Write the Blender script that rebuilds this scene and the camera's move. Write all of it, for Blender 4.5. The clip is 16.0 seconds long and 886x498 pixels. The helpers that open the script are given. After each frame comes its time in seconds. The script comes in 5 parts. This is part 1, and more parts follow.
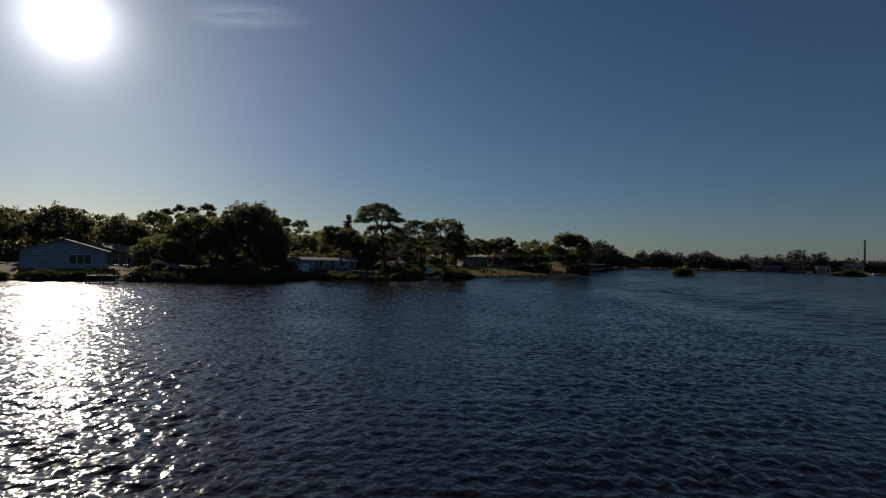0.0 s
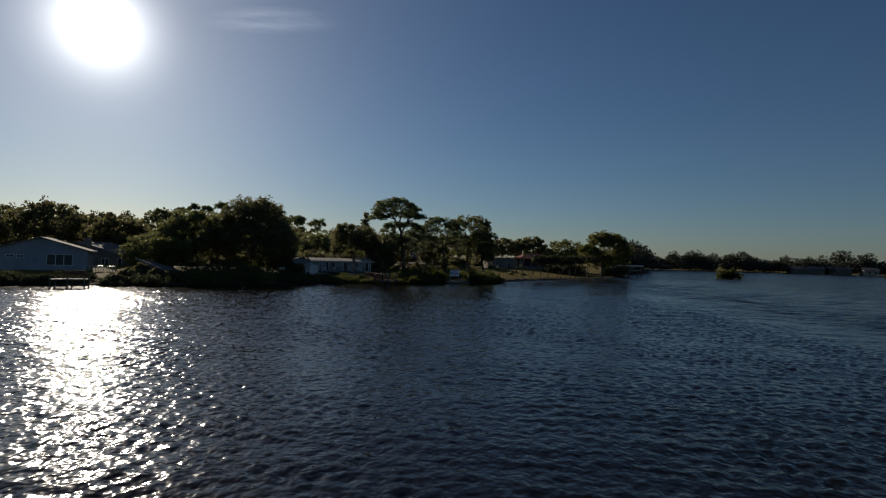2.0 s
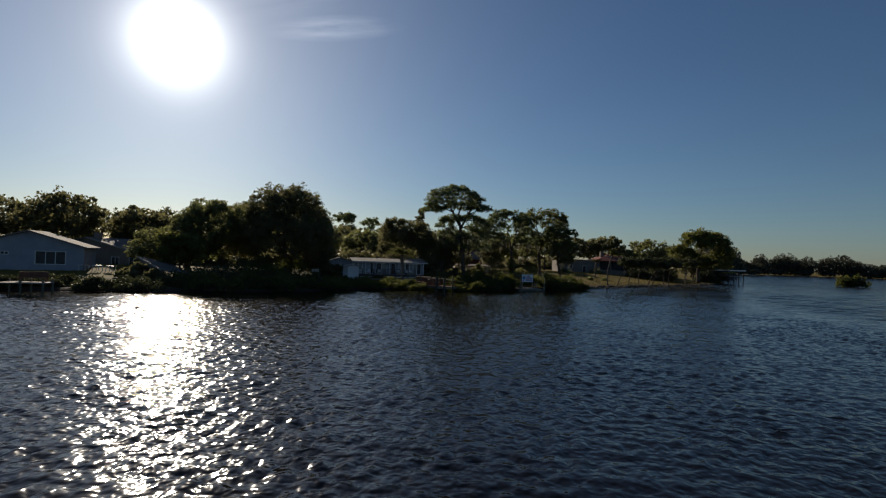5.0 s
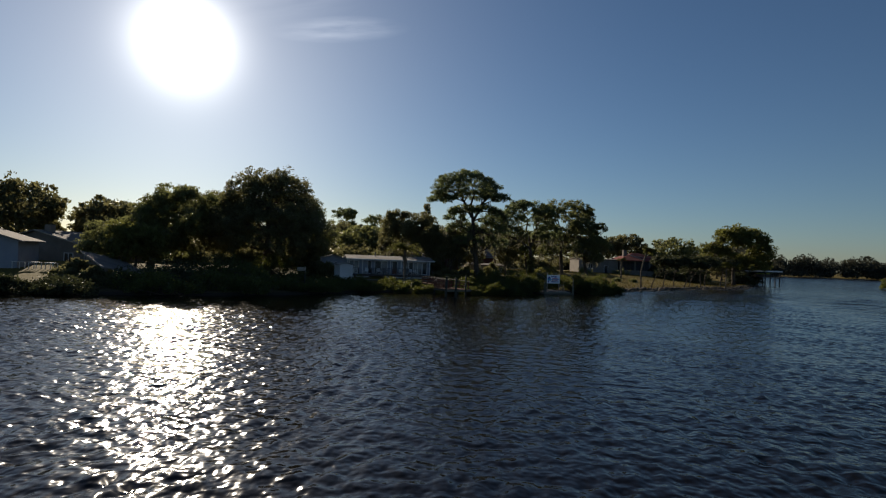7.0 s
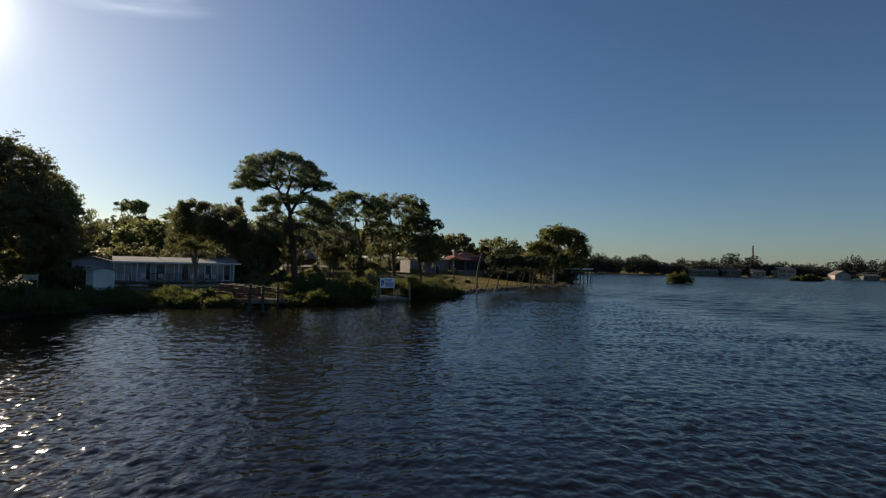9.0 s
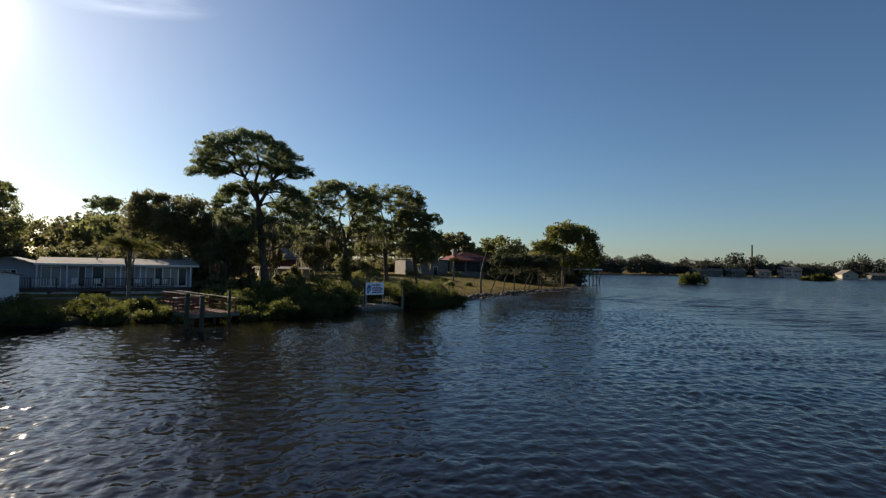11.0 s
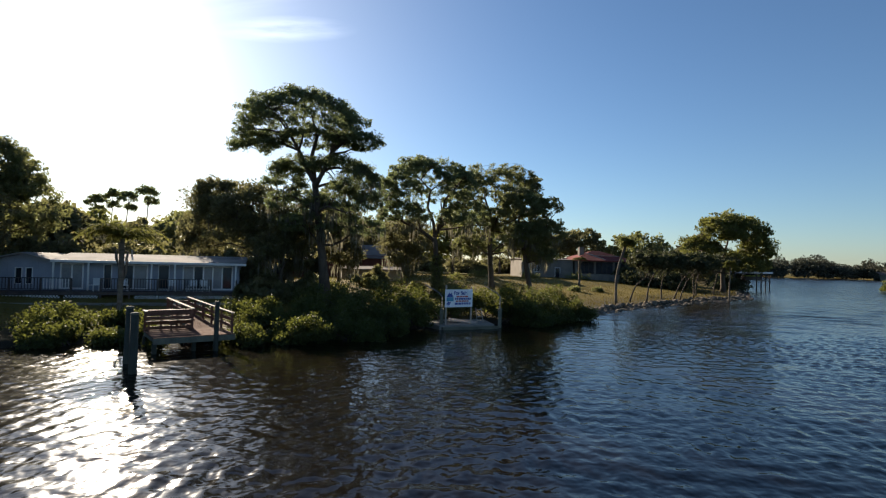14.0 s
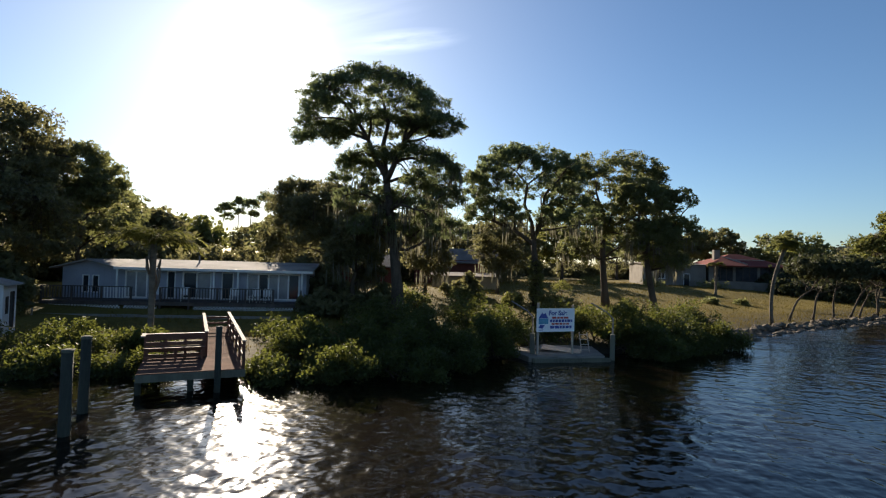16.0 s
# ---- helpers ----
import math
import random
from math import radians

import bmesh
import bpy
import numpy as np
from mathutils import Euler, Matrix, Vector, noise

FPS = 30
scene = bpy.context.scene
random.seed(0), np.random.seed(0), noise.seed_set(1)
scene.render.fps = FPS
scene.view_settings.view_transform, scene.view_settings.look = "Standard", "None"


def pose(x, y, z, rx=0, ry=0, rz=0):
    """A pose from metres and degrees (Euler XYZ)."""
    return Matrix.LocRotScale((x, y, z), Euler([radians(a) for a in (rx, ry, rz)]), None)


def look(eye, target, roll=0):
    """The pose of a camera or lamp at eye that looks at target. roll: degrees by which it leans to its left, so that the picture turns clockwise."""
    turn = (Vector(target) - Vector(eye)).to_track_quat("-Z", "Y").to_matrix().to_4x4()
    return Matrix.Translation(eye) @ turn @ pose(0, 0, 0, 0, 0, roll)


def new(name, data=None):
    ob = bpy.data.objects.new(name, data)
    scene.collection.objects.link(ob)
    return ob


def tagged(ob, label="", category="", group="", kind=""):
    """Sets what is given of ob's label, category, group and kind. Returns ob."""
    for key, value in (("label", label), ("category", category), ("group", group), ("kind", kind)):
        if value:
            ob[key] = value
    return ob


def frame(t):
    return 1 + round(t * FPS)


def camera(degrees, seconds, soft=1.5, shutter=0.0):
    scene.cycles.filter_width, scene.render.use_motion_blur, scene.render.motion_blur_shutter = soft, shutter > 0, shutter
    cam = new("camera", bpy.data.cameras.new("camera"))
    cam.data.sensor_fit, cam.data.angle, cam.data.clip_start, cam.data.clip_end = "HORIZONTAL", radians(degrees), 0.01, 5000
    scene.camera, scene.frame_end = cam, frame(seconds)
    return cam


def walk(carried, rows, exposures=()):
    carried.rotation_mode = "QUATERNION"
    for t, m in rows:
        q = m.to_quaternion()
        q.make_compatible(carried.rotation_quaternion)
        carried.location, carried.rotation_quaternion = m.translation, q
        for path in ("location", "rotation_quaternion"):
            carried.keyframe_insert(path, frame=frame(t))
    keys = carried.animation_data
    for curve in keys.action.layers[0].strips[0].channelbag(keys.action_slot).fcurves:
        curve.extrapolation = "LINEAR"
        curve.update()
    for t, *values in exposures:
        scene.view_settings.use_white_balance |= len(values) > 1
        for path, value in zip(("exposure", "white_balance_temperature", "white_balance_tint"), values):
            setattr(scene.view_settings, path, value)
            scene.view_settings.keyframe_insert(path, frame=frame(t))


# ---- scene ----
cam = camera(80.0, 16.0, 1.2)
PATH = [
    (0, (2.350, -0.082, 5.289), (2.349, 1.918, 5.321), 1.5),
    (0.5, (2.169, 3.127, 5.296), (2.140, 5.126, 5.328), 1.5),
    (1, (1.989, 6.335, 5.314), (1.946, 8.334, 5.346), 1.5),
    (1.5, (1.780, 9.535, 5.328), (1.705, 11.533, 5.360), 1.6),
    (2, (1.523, 12.774, 5.334), (1.441, 14.772, 5.366), 1.6),
    (2.5, (1.211, 16.031, 5.320), (1.125, 18.029, 5.353), 1.6),
    (3, (0.846, 19.298, 5.303), (0.759, 21.296, 5.336), 1.6),
    (3.5, (0.468, 22.521, 5.297), (0.331, 24.516, 5.328), 1.7),
    (4, (0.043, 25.700, 5.278), (-0.165, 27.689, 5.309), 1.8),
    (6.5, (-2.996, 41.269, 4.569), (-3.329, 43.241, 4.605), 2.1),
    (7, (-3.514, 44.185, 4.520), (-3.832, 46.159, 4.556), 2.1),
    (7.5, (-3.829, 47.095, 4.493), (-3.880, 49.094, 4.540), 1.9),
    (8, (-4.032, 49.921, 4.491), (-4.056, 51.921, 4.539), 1.8),
    (8.5, (-4.020, 52.699, 4.506), (-3.860, 54.692, 4.559), 1.7),
    (9, (-3.799, 55.346, 4.529), (-3.470, 57.317, 4.588), 1.4),
    (11.5, (-1.769, 67.896, 4.617), (-1.431, 69.867, 4.679), 1.2),
    (12, (-1.206, 70.411, 4.564), (-0.870, 72.382, 4.627), 1.2),
    (12.5, (-0.628, 72.915, 4.488), (-0.292, 74.886, 4.551), 1.2),
    (13, (-0.019, 75.381, 4.478), (0.256, 77.361, 4.541), 1.2),
    (13.5, (0.526, 77.799, 4.501), (0.625, 79.795, 4.561), 1.4),
    (14, (0.884, 80.174, 4.525), (0.751, 82.168, 4.579), 1.5),
    (14.5, (1.127, 82.452, 4.576), (0.627, 84.388, 4.621), 1.8),
    (15, (1.305, 84.701, 4.666), (0.755, 86.623, 4.710), 1.7),
    (15.5, (1.364, 86.567, 4.793), (0.810, 88.488, 4.843), 1.6),
    (16, (1.454, 87.567, 4.903), (0.902, 89.488, 4.956), 1.6),
]
# the clip's camera opens up as it turns away from the sun
EXPOSURES = [(0, -0.54, 6250, 10), (3.5, -0.19, 6250, 10), (7, 0.16, 6500, 10), (9, 0.46, 6500, 10), (12.5, 1.16, 6550, 10), (13.5, 1.34, 6550, 10), (14.5, 1.22, 6550, 10), (16, 1.27, 6550, 10)]
walk(cam, [(t, look(eye, target, roll)) for t, eye, target, roll in PATH], EXPOSURES)

# ---------------------------------------------------------------- world, sun
SUN_AZ, SUN_EL = radians(-36.0), radians(19.4)      # azimuth from +y towards +x, elevation
SUN_DIR = Vector((math.sin(SUN_AZ) * math.cos(SUN_EL), math.cos(SUN_AZ) * math.cos(SUN_EL), math.sin(SUN_EL)))

world = bpy.data.worlds.new("sky")
scene.world = world
world.use_nodes = True
wn, wl = world.node_tree.nodes, world.node_tree.links
sky = wn.new("ShaderNodeTexSky")
sky.sky_type = "NISHITA"
sky.sun_disc = False
sky.sun_elevation, sky.sun_rotation = SUN_EL, SUN_AZ
sky.air_density, sky.dust_density, sky.ozone_density = 1.0, 0.35, 4.3
wn["Background"].inputs["Strength"].default_value = 0.05


def aureole(reach, power, strength, colour):
    """Forward-scattered light of the thin haze round the sun."""
    g, p, c = wn.new("ShaderNodeTexGradient"), wn.new("ShaderNodeMath"), wn.new("ShaderNodeMix")
    g.gradient_type = "SPHERICAL"
    g.texture_mapping.vector_type = "POINT"
    g.texture_mapping.scale = (1 / reach,) * 3
    g.texture_mapping.translation = -SUN_DIR / reach
    p.operation, p.inputs[1].default_value = "POWER", power
    wl.new(g.outputs["Fac"], p.inputs[0])
    c.data_type, c.blend_type = "RGBA", "MULTIPLY"
    c.inputs["Factor"].default_value = 1.0
    wl.new(p.outputs[0], c.inputs[6])
    c.inputs[7].default_value = [v * strength for v in colour] + [1]
    return c.outputs[2]


clear = wn.new("ShaderNodeMix")
clear.data_type, clear.blend_type = "RGBA", "MULTIPLY"
clear.inputs["Factor"].default_value = 1.0
wl.new(sky.outputs[0], clear.inputs[6])
clear.inputs[7].default_value = (0.95, 1.0, 1.03, 1)          # dry winter air, deeper blue
light = clear.outputs[2]
for glow in (aureole(0.228, 6.0, 85.0, (1.0, 0.97, 0.92)), aureole(0.9, 2.6, 3.0, (1.13, 0.99, 0.87))):
    add = wn.new("ShaderNodeMix")
    add.data_type, add.blend_type = "RGBA", "ADD"
    add.inputs["Factor"].default_value = 1.0
    wl.new(light, add.inputs[6])
    wl.new(glow, add.inputs[7])
    light = add.outputs[2]


def cirrus(azimuth, elevation, half_long, half_high, slope, amount, seed):
    """A thin drawn-out veil of ice cloud: streaky noise inside a soft lens-shaped patch of sky."""
    co, mp, lens, edge = wn.new("ShaderNodeTexCoord"), wn.new("ShaderNodeMapping"), wn.new("ShaderNodeTexGradient"), wn.new("ShaderNodeMapRange")
    az, el = radians(azimuth), radians(elevation)
    turn = Euler((radians(0), -radians(slope), 0)).to_matrix() @ Euler((-el, 0, 0)).to_matrix() @ Euler((0, 0, az)).to_matrix()
    flat = wn.new("ShaderNodeVectorRotate")
    flat.rotation_type = "EULER_XYZ"
    flat.inputs["Rotation"].default_value = turn.to_euler("XYZ")
    wl.new(co.outputs["Generated"], flat.inputs["Vector"])
    mp.vector_type = "POINT"
    mp.inputs["Location"].default_value = (0, -1 / 0.6, 0)
    mp.inputs["Scale"].default_value = (1 / radians(half_long), 1 / 0.6, 1 / radians(half_high))
    wl.new(flat.outputs[0], mp.inputs["Vector"])
    lens.gradient_type = "SPHERICAL"
    wl.new(mp.outputs[0], lens.inputs["Vector"])
    streak, grain = wn.new("ShaderNodeTexNoise"), wn.new("ShaderNodeMapping")
    grain.inputs["Location"].default_value = (seed, seed, 0)
    grain.inputs["Scale"].default_value = (9, 9, 70)
    wl.new(flat.outputs[0], grain.inputs["Vector"])
    wl.new(grain.outputs[0], streak.inputs["Vector"])
    streak.inputs["Scale"].default_value, streak.inputs["Detail"].default_value = 1.0, 5
    edge.inputs["From Min"].default_value, edge.inputs["From Max"].default_value = 0.3, 0.75
    wl.new(streak.outputs[0], edge.inputs["Value"])
    both, out = wn.new("ShaderNodeMath"), wn.new("ShaderNodeMix")
    both.operation = "MULTIPLY"
    wl.new(lens.outputs["Fac"], both.inputs[0])
    wl.new(edge.outputs[0], both.inputs[1])
    out.data_type, out.blend_type = "RGBA", "MULTIPLY"
    out.inputs["Factor"].default_value = 1.0
    wl.new(both.outputs[0], out.inputs[6])
    out.inputs[7].default_value = (amount, amount * 0.99, amount * 0.97, 1)
    return out.outputs[2]


for veil in (cirrus(-21.0, 22.8, 7.0, 1.3, -8.0, 5.2, 1.7), cirrus(-26.0, 25.0, 8.0, 2.4, -16.0, 1.4, 4.2)):
    add = wn.new("ShaderNodeMix")
    add.data_type, add.blend_type = "RGBA", "ADD"
    add.inputs["Factor"].default_value = 1.0
    wl.new(light, add.inputs[6])
    wl.new(veil, add.inputs[7])
    light = add.outputs[2]
wl.new(light, wn["Background"].inputs["Color"])

sun_data = bpy.data.lights.new("sun", "SUN")
sun_data.energy, sun_data.angle, sun_data.color = 5.0, radians(0.53), (1.0, 0.86, 0.68)
sun = new("sun", sun_data)
sun.matrix_world = look(SUN_DIR * 100, (0, 0, 0))

# ---------------------------------------------------------------- materials
def nodes_of(name):
    m = bpy.data.materials.new(name)
    m.use_nodes = True
    return m, m.node_tree.nodes, m.node_tree.links, m.node_tree.nodes["Principled BSDF"]


def surface(name, dark, light, rough=0.8, scale=4.0, fine=40.0, bump=0.15, stretch=(1, 1, 1), metal=0.0, spot=0.5):
    """Two scales of variation between two colours, with fine relief."""
    m, n, l, bsdf = nodes_of(name)
    co, mp = n.new("ShaderNodeTexCoord"), n.new("ShaderNodeMapping")
    mp.inputs["Scale"].default_value = stretch
    l.new(co.outputs["Object"], mp.inputs["Vector"])
    a, b = n.new("ShaderNodeTexNoise"), n.new("ShaderNodeTexNoise")
    a.inputs["Scale"].default_value, a.inputs["Detail"].default_value = scale, 5
    b.inputs["Scale"].default_value, b.inputs["Detail"].default_value = fine, 3
    for t in (a, b):
        l.new(mp.outputs[0], t.inputs["Vector"])
    info = n.new("ShaderNodeObjectInfo")
    add = n.new("ShaderNodeMath")
    add.operation = "MULTIPLY_ADD"
    l.new(b.outputs[0], add.inputs[0])
    add.inputs[1].default_value = spot
    l.new(a.outputs[0], add.inputs[2])
    add2 = n.new("ShaderNodeMath")
    add2.operation = "MULTIPLY_ADD"
    l.new(info.outputs["Random"], add2.inputs[0])
    add2.inputs[1].default_value = 0.12
    l.new(add.outputs[0], add2.inputs[2])
    ramp = n.new("ShaderNodeValToRGB")
    ramp.color_ramp.elements[0].position, ramp.color_ramp.elements[1].position = 0.45, 1.0
    ramp.color_ramp.elements[0].color, ramp.color_ramp.elements[1].color = (*dark, 1), (*light, 1)
    l.new(add2.outputs[0], ramp.inputs[0])
    l.new(ramp.outputs[0], bsdf.inputs["Base Color"])
    bm = n.new("ShaderNodeBump")
    bm.inputs["Strength"].default_value, bm.inputs["Distance"].default_value = bump, 0.03
    l.new(b.outputs[0], bm.inputs["Height"])
    l.new(bm.outputs[0], bsdf.inputs["Normal"])
    bsdf.inputs["Roughness"].default_value, bsdf.inputs["Metallic"].default_value = rough, metal
    bsdf.inputs["Specular IOR Level"].default_value = 0.2 if rough >= 0.7 else 0.5
    return m


def foliage(name, dark, light, through_colour, share=0.35, rough=0.55):
    """Leaves: colour by island, light through the blade."""
    m, n, l, bsdf = nodes_of(name)
    geo, ramp = n.new("ShaderNodeNewGeometry"), n.new("ShaderNodeValToRGB")
    ramp.color_ramp.elements[0].color, ramp.color_ramp.elements[1].color = (*dark, 1), (*light, 1)
    l.new(geo.outputs["Random Per Island"], ramp.inputs[0])
    l.new(ramp.outputs[0], bsdf.inputs["Base Color"])
    bsdf.inputs["Roughness"].default_value = rough
    bsdf.inputs["Specular IOR Level"].default_value = 0.22 if rough < 0.9 else 0.05
    tr, mix = n.new("ShaderNodeBsdfTranslucent"), n.new("ShaderNodeMixShader")
    tr.inputs["Color"].default_value = (*through_colour, 1)
    mix.inputs[0].default_value = share
    l.new(bsdf.outputs[0], mix.inputs[1])
    l.new(tr.outputs[0], mix.inputs[2])
    l.new(mix.outputs[0], n["Material Output"].inputs["Surface"])
    return m


def glass_dark(name, colour):
    m, n, l, bsdf = nodes_of(name)
    bsdf.inputs["Base Color"].default_value = (*colour, 1)
    bsdf.inputs["Roughness"].default_value = 0.06
    bsdf.inputs["IOR"].default_value = 1.5
    return m


def water_material():
    """Turbid bay water. The waves near the walk are in the mesh; fine ripples, and the waves of the far water, are relief."""
    m, n, l, bsdf = nodes_of("bay_water")
    bsdf.inputs["Base Color"].default_value = (0.0062, 0.0046, 0.0030, 1)
    bsdf.inputs["IOR"].default_value = 1.333
    co = n.new("ShaderNodeTexCoord")
    swell, gusty, open_sea = n.new("ShaderNodeAttribute"), n.new("ShaderNodeAttribute"), n.new("ShaderNodeAttribute")
    swell.attribute_name, gusty.attribute_name, open_sea.attribute_name = "flat_mesh", "ruffle", "open_water"

    def waves(rows, detail):
        total = None
        for scale, across, height, turn in rows:         # scale, stretch across, height in metres, turn
            mp, nz, mul = n.new("ShaderNodeMapping"), n.new("ShaderNodeTexNoise"), n.new("ShaderNodeMath")
            mp.inputs["Rotation"].default_value[2] = radians(turn)
            mp.inputs["Scale"].default_value = (across, 1.0, 1.0)
            l.new(co.outputs["Object"], mp.inputs["Vector"])
            l.new(mp.outputs[0], nz.inputs["Vector"])
            nz.inputs["Scale"].default_value, nz.inputs["Detail"].default_value = scale, detail
            mul.operation = "MULTIPLY_ADD"
            l.new(nz.outputs[0], mul.inputs[0])
            mul.inputs[1].default_value = height
            if total:
                l.new(total, mul.inputs[2])
            else:
                mul.inputs[2].default_value = 0.0
            total = mul.outputs[0]
        return total

    large = waves(((0.10, 0.4, 0.25, 12), (0.24, 0.4, 0.55, 7), (0.6, 0.45, 0.75, 12), (1.3, 0.5, 0.50, 3), (3.2, 1.0, 0.11, -12)), 2.0)
    fine = waves(((2.9, 0.85, 0.062, 14), (6.2, 1.1, 0.029, -14)), 0.0)
    ripple, small, mix = n.new("ShaderNodeAttribute"), n.new("ShaderNodeMath"), n.new("ShaderNodeMath")
    ripple.attribute_name = "ripple"
    small.operation, mix.operation = "MULTIPLY", "MULTIPLY_ADD"
    l.new(fine, small.inputs[0])
    l.new(ripple.outputs["Fac"], small.inputs[1])
    l.new(large, mix.inputs[0])
    l.new(swell.outputs["Fac"], mix.inputs[1])
    l.new(small.outputs[0], mix.inputs[2])
    bm = n.new("ShaderNodeBump")
    bm.inputs["Distance"].default_value = 1.0
    l.new(mix.outputs[0], bm.inputs["Height"])
    l.new(gusty.outputs["Fac"], bm.inputs["Strength"])
    l.new(bm.outputs[0], bsdf.inputs["Normal"])
    rough = n.new("ShaderNodeMapRange")                   # wind-ruffled open water scatters more
    rough.inputs["To Min"].default_value, rough.inputs["To Max"].default_value = 0.105, 0.2
    l.new(open_sea.outputs["Fac"], rough.inputs["Value"])
    l.new(rough.outputs[0], bsdf.inputs["Roughness"])
    gloss = n.new("ShaderNodeMapRange")                   # steep wavelets turn their faces from the low sky
    gloss.inputs["To Min"].default_value, gloss.inputs["To Max"].default_value = 0.39, 0.22
    l.new(open_sea.outputs["Fac"], gloss.inputs["Value"])
    l.new(gloss.outputs[0], bsdf.inputs["Specular IOR Level"])
    return m


def ground_material():
    m, n, l, bsdf = nodes_of("lawn_and_bank")
    co = n.new("ShaderNodeTexCoord")
    big, fine, sep = n.new("ShaderNodeTexNoise"), n.new("ShaderNodeTexNoise"), n.new("ShaderNodeSeparateXYZ")
    for t, s in ((big, 0.13), (fine, 3.5)):
        t.inputs["Scale"].default_value, t.inputs["Detail"].default_value = s, 6
        l.new(co.outputs["Object"], t.inputs["Vector"])
    l.new(co.outputs["Object"], sep.inputs[0])
    add = n.new("ShaderNodeMath")
    add.operation = "MULTIPLY_ADD"
    l.new(fine.outputs[0], add.inputs[0])
    add.inputs[1].default_value = 0.6
    l.new(big.outputs[0], add.inputs[2])
    grass = n.new("ShaderNodeValToRGB")
    e = grass.color_ramp.elements
    e[0].position, e[0].color = 0.55, (0.080, 0.066, 0.017, 1)
    e[1].position, e[1].color = 1.0, (0.175, 0.130, 0.030, 1)
    mid = e.new(0.78)
    mid.color = (0.125, 0.096, 0.022, 1)
    l.new(add.outputs[0], grass.inputs[0])
    mud = n.new("ShaderNodeMapRange")
    mud.inputs["From Min"].default_value, mud.inputs["From Max"].default_value = 0.75, 1.0
    l.new(sep.outputs["Z"], mud.inputs["Value"])
    mix = n.new("ShaderNodeMix")
    mix.data_type = "RGBA"
    l.new(mud.outputs[0], mix.inputs["Factor"])
    mix.inputs[6].default_value = (0.03, 0.026, 0.018, 1)
    l.new(grass.outputs[0], mix.inputs[7])
    l.new(mix.outputs[2], bsdf.inputs["Base Color"])
    bsdf.inputs["Roughness"].default_value = 0.95
    bsdf.inputs["Specular IOR Level"].default_value = 0.1
    bm = n.new("ShaderNodeBump")
    bm.inputs["Strength"].default_value, bm.inputs["Distance"].default_value = 0.6, 0.08
    l.new(fine.outputs[0], bm.inputs["Height"])
    l.new(bm.outputs[0], bsdf.inputs["Normal"])
    return m


WATER, GROUND = water_material(), ground_material()
BARK = surface("bark", (0.035, 0.028, 0.022), (0.115, 0.09, 0.068), 0.95, 3, 25, 0.7, (1, 1, 0.3))
BARK_GREY = surface("palm_bark", (0.06, 0.05, 0.04), (0.17, 0.145, 0.115), 0.95, 3, 18, 0.7, (1, 1, 2.5))
WOOD = surface("weathered_dock_wood", (0.060, 0.030, 0.022), (0.15, 0.080, 0.058), 0.95, 2, 30, 0.3, (1, 1, 1))
WOOD.node_tree.nodes["Principled BSDF"].inputs["Specular IOR Level"].default_value = 0.05
WOOD_RED = surface("red_brown_bench_wood", (0.075, 0.032, 0.022), (0.16, 0.075, 0.05), 0.7, 2, 30, 0.3)
WOOD_GREY = surface("grey_pile_wood", (0.06, 0.06, 0.048), (0.16, 0.16, 0.125), 0.9, 1.5, 22, 0.5, (1, 1, 0.2))
PILE_DARK = surface("wet_dark_pile_wood", (0.02, 0.022, 0.018), (0.06, 0.063, 0.05), 0.85, 1.5, 22, 0.5, (1, 1, 0.2))
WOOD_DARK = surface("dark_rail_wood", (0.04, 0.033, 0.03), (0.1, 0.08, 0.07), 0.8, 2, 30, 0.3)
RAIL_CAP = surface("bleached_rail_cap", (0.24, 0.20, 0.165), (0.43, 0.37, 0.305), 0.85, 3, 30, 0.2)
CONCRETE = surface("concrete", (0.12, 0.11, 0.097), (0.23, 0.215, 0.19), 0.85, 1.2, 20, 0.3)
SIDING = surface("pale_blue_siding", (0.18, 0.20, 0.25), (0.27, 0.29, 0.345), 0.6, 0.8, 14, 0.1)
SIDING_WHITE = surface("white_siding", (0.44, 0.45, 0.47), (0.58, 0.59, 0.61), 0.6, 0.8, 14, 0.1)
STUCCO = surface("cream_stucco", (0.30, 0.25, 0.19), (0.42, 0.36, 0.28), 0.9, 0.8, 20, 0.3)
WALL_TAN = surface("tan_house_wall", (0.15, 0.12, 0.10), (0.24, 0.20, 0.165), 0.9, 0.8, 20, 0.3)
STUCCO_GREY = surface("grey_stucco", (0.13, 0.115, 0.10), (0.205, 0.185, 0.16), 0.9, 0.8, 20, 0.3)
BRICK_RED = surface("red_brown_wall", (0.10, 0.035, 0.028), (0.17, 0.06, 0.045), 0.85, 0.8, 20, 0.3)
TRIM = surface("white_trim", (0.5, 0.5, 0.5), (0.66, 0.66, 0.65), 0.5, 1.5, 20, 0.1)
# broad dark blotches paint dappled tree shade into the pale roofing
ROOF_PALE = surface("pale_roll_roofing_dappled", (0.06, 0.058, 0.057), (0.25, 0.235, 0.22), 0.95, 0.45, 10, 0.2)
ROOF_BROWN = surface("brown_shingle_roof", (0.10, 0.085, 0.075), (0.2, 0.17, 0.15), 0.9, 0.8, 12, 0.5)
ROOF_RED = surface("red_tile_roof", (0.10, 0.022, 0.018), (0.19, 0.045, 0.036), 0.9, 0.8, 10, 0.4)
ROCK = surface("riprap_rock", (0.05, 0.042, 0.034), (0.17, 0.145, 0.115), 0.95, 1.5, 9, 0.8)
METAL = surface("galvanised_metal", (0.14, 0.14, 0.14), (0.28, 0.28, 0.28), 0.4, 3, 40, 0.05, (1, 1, 1), 0.7)
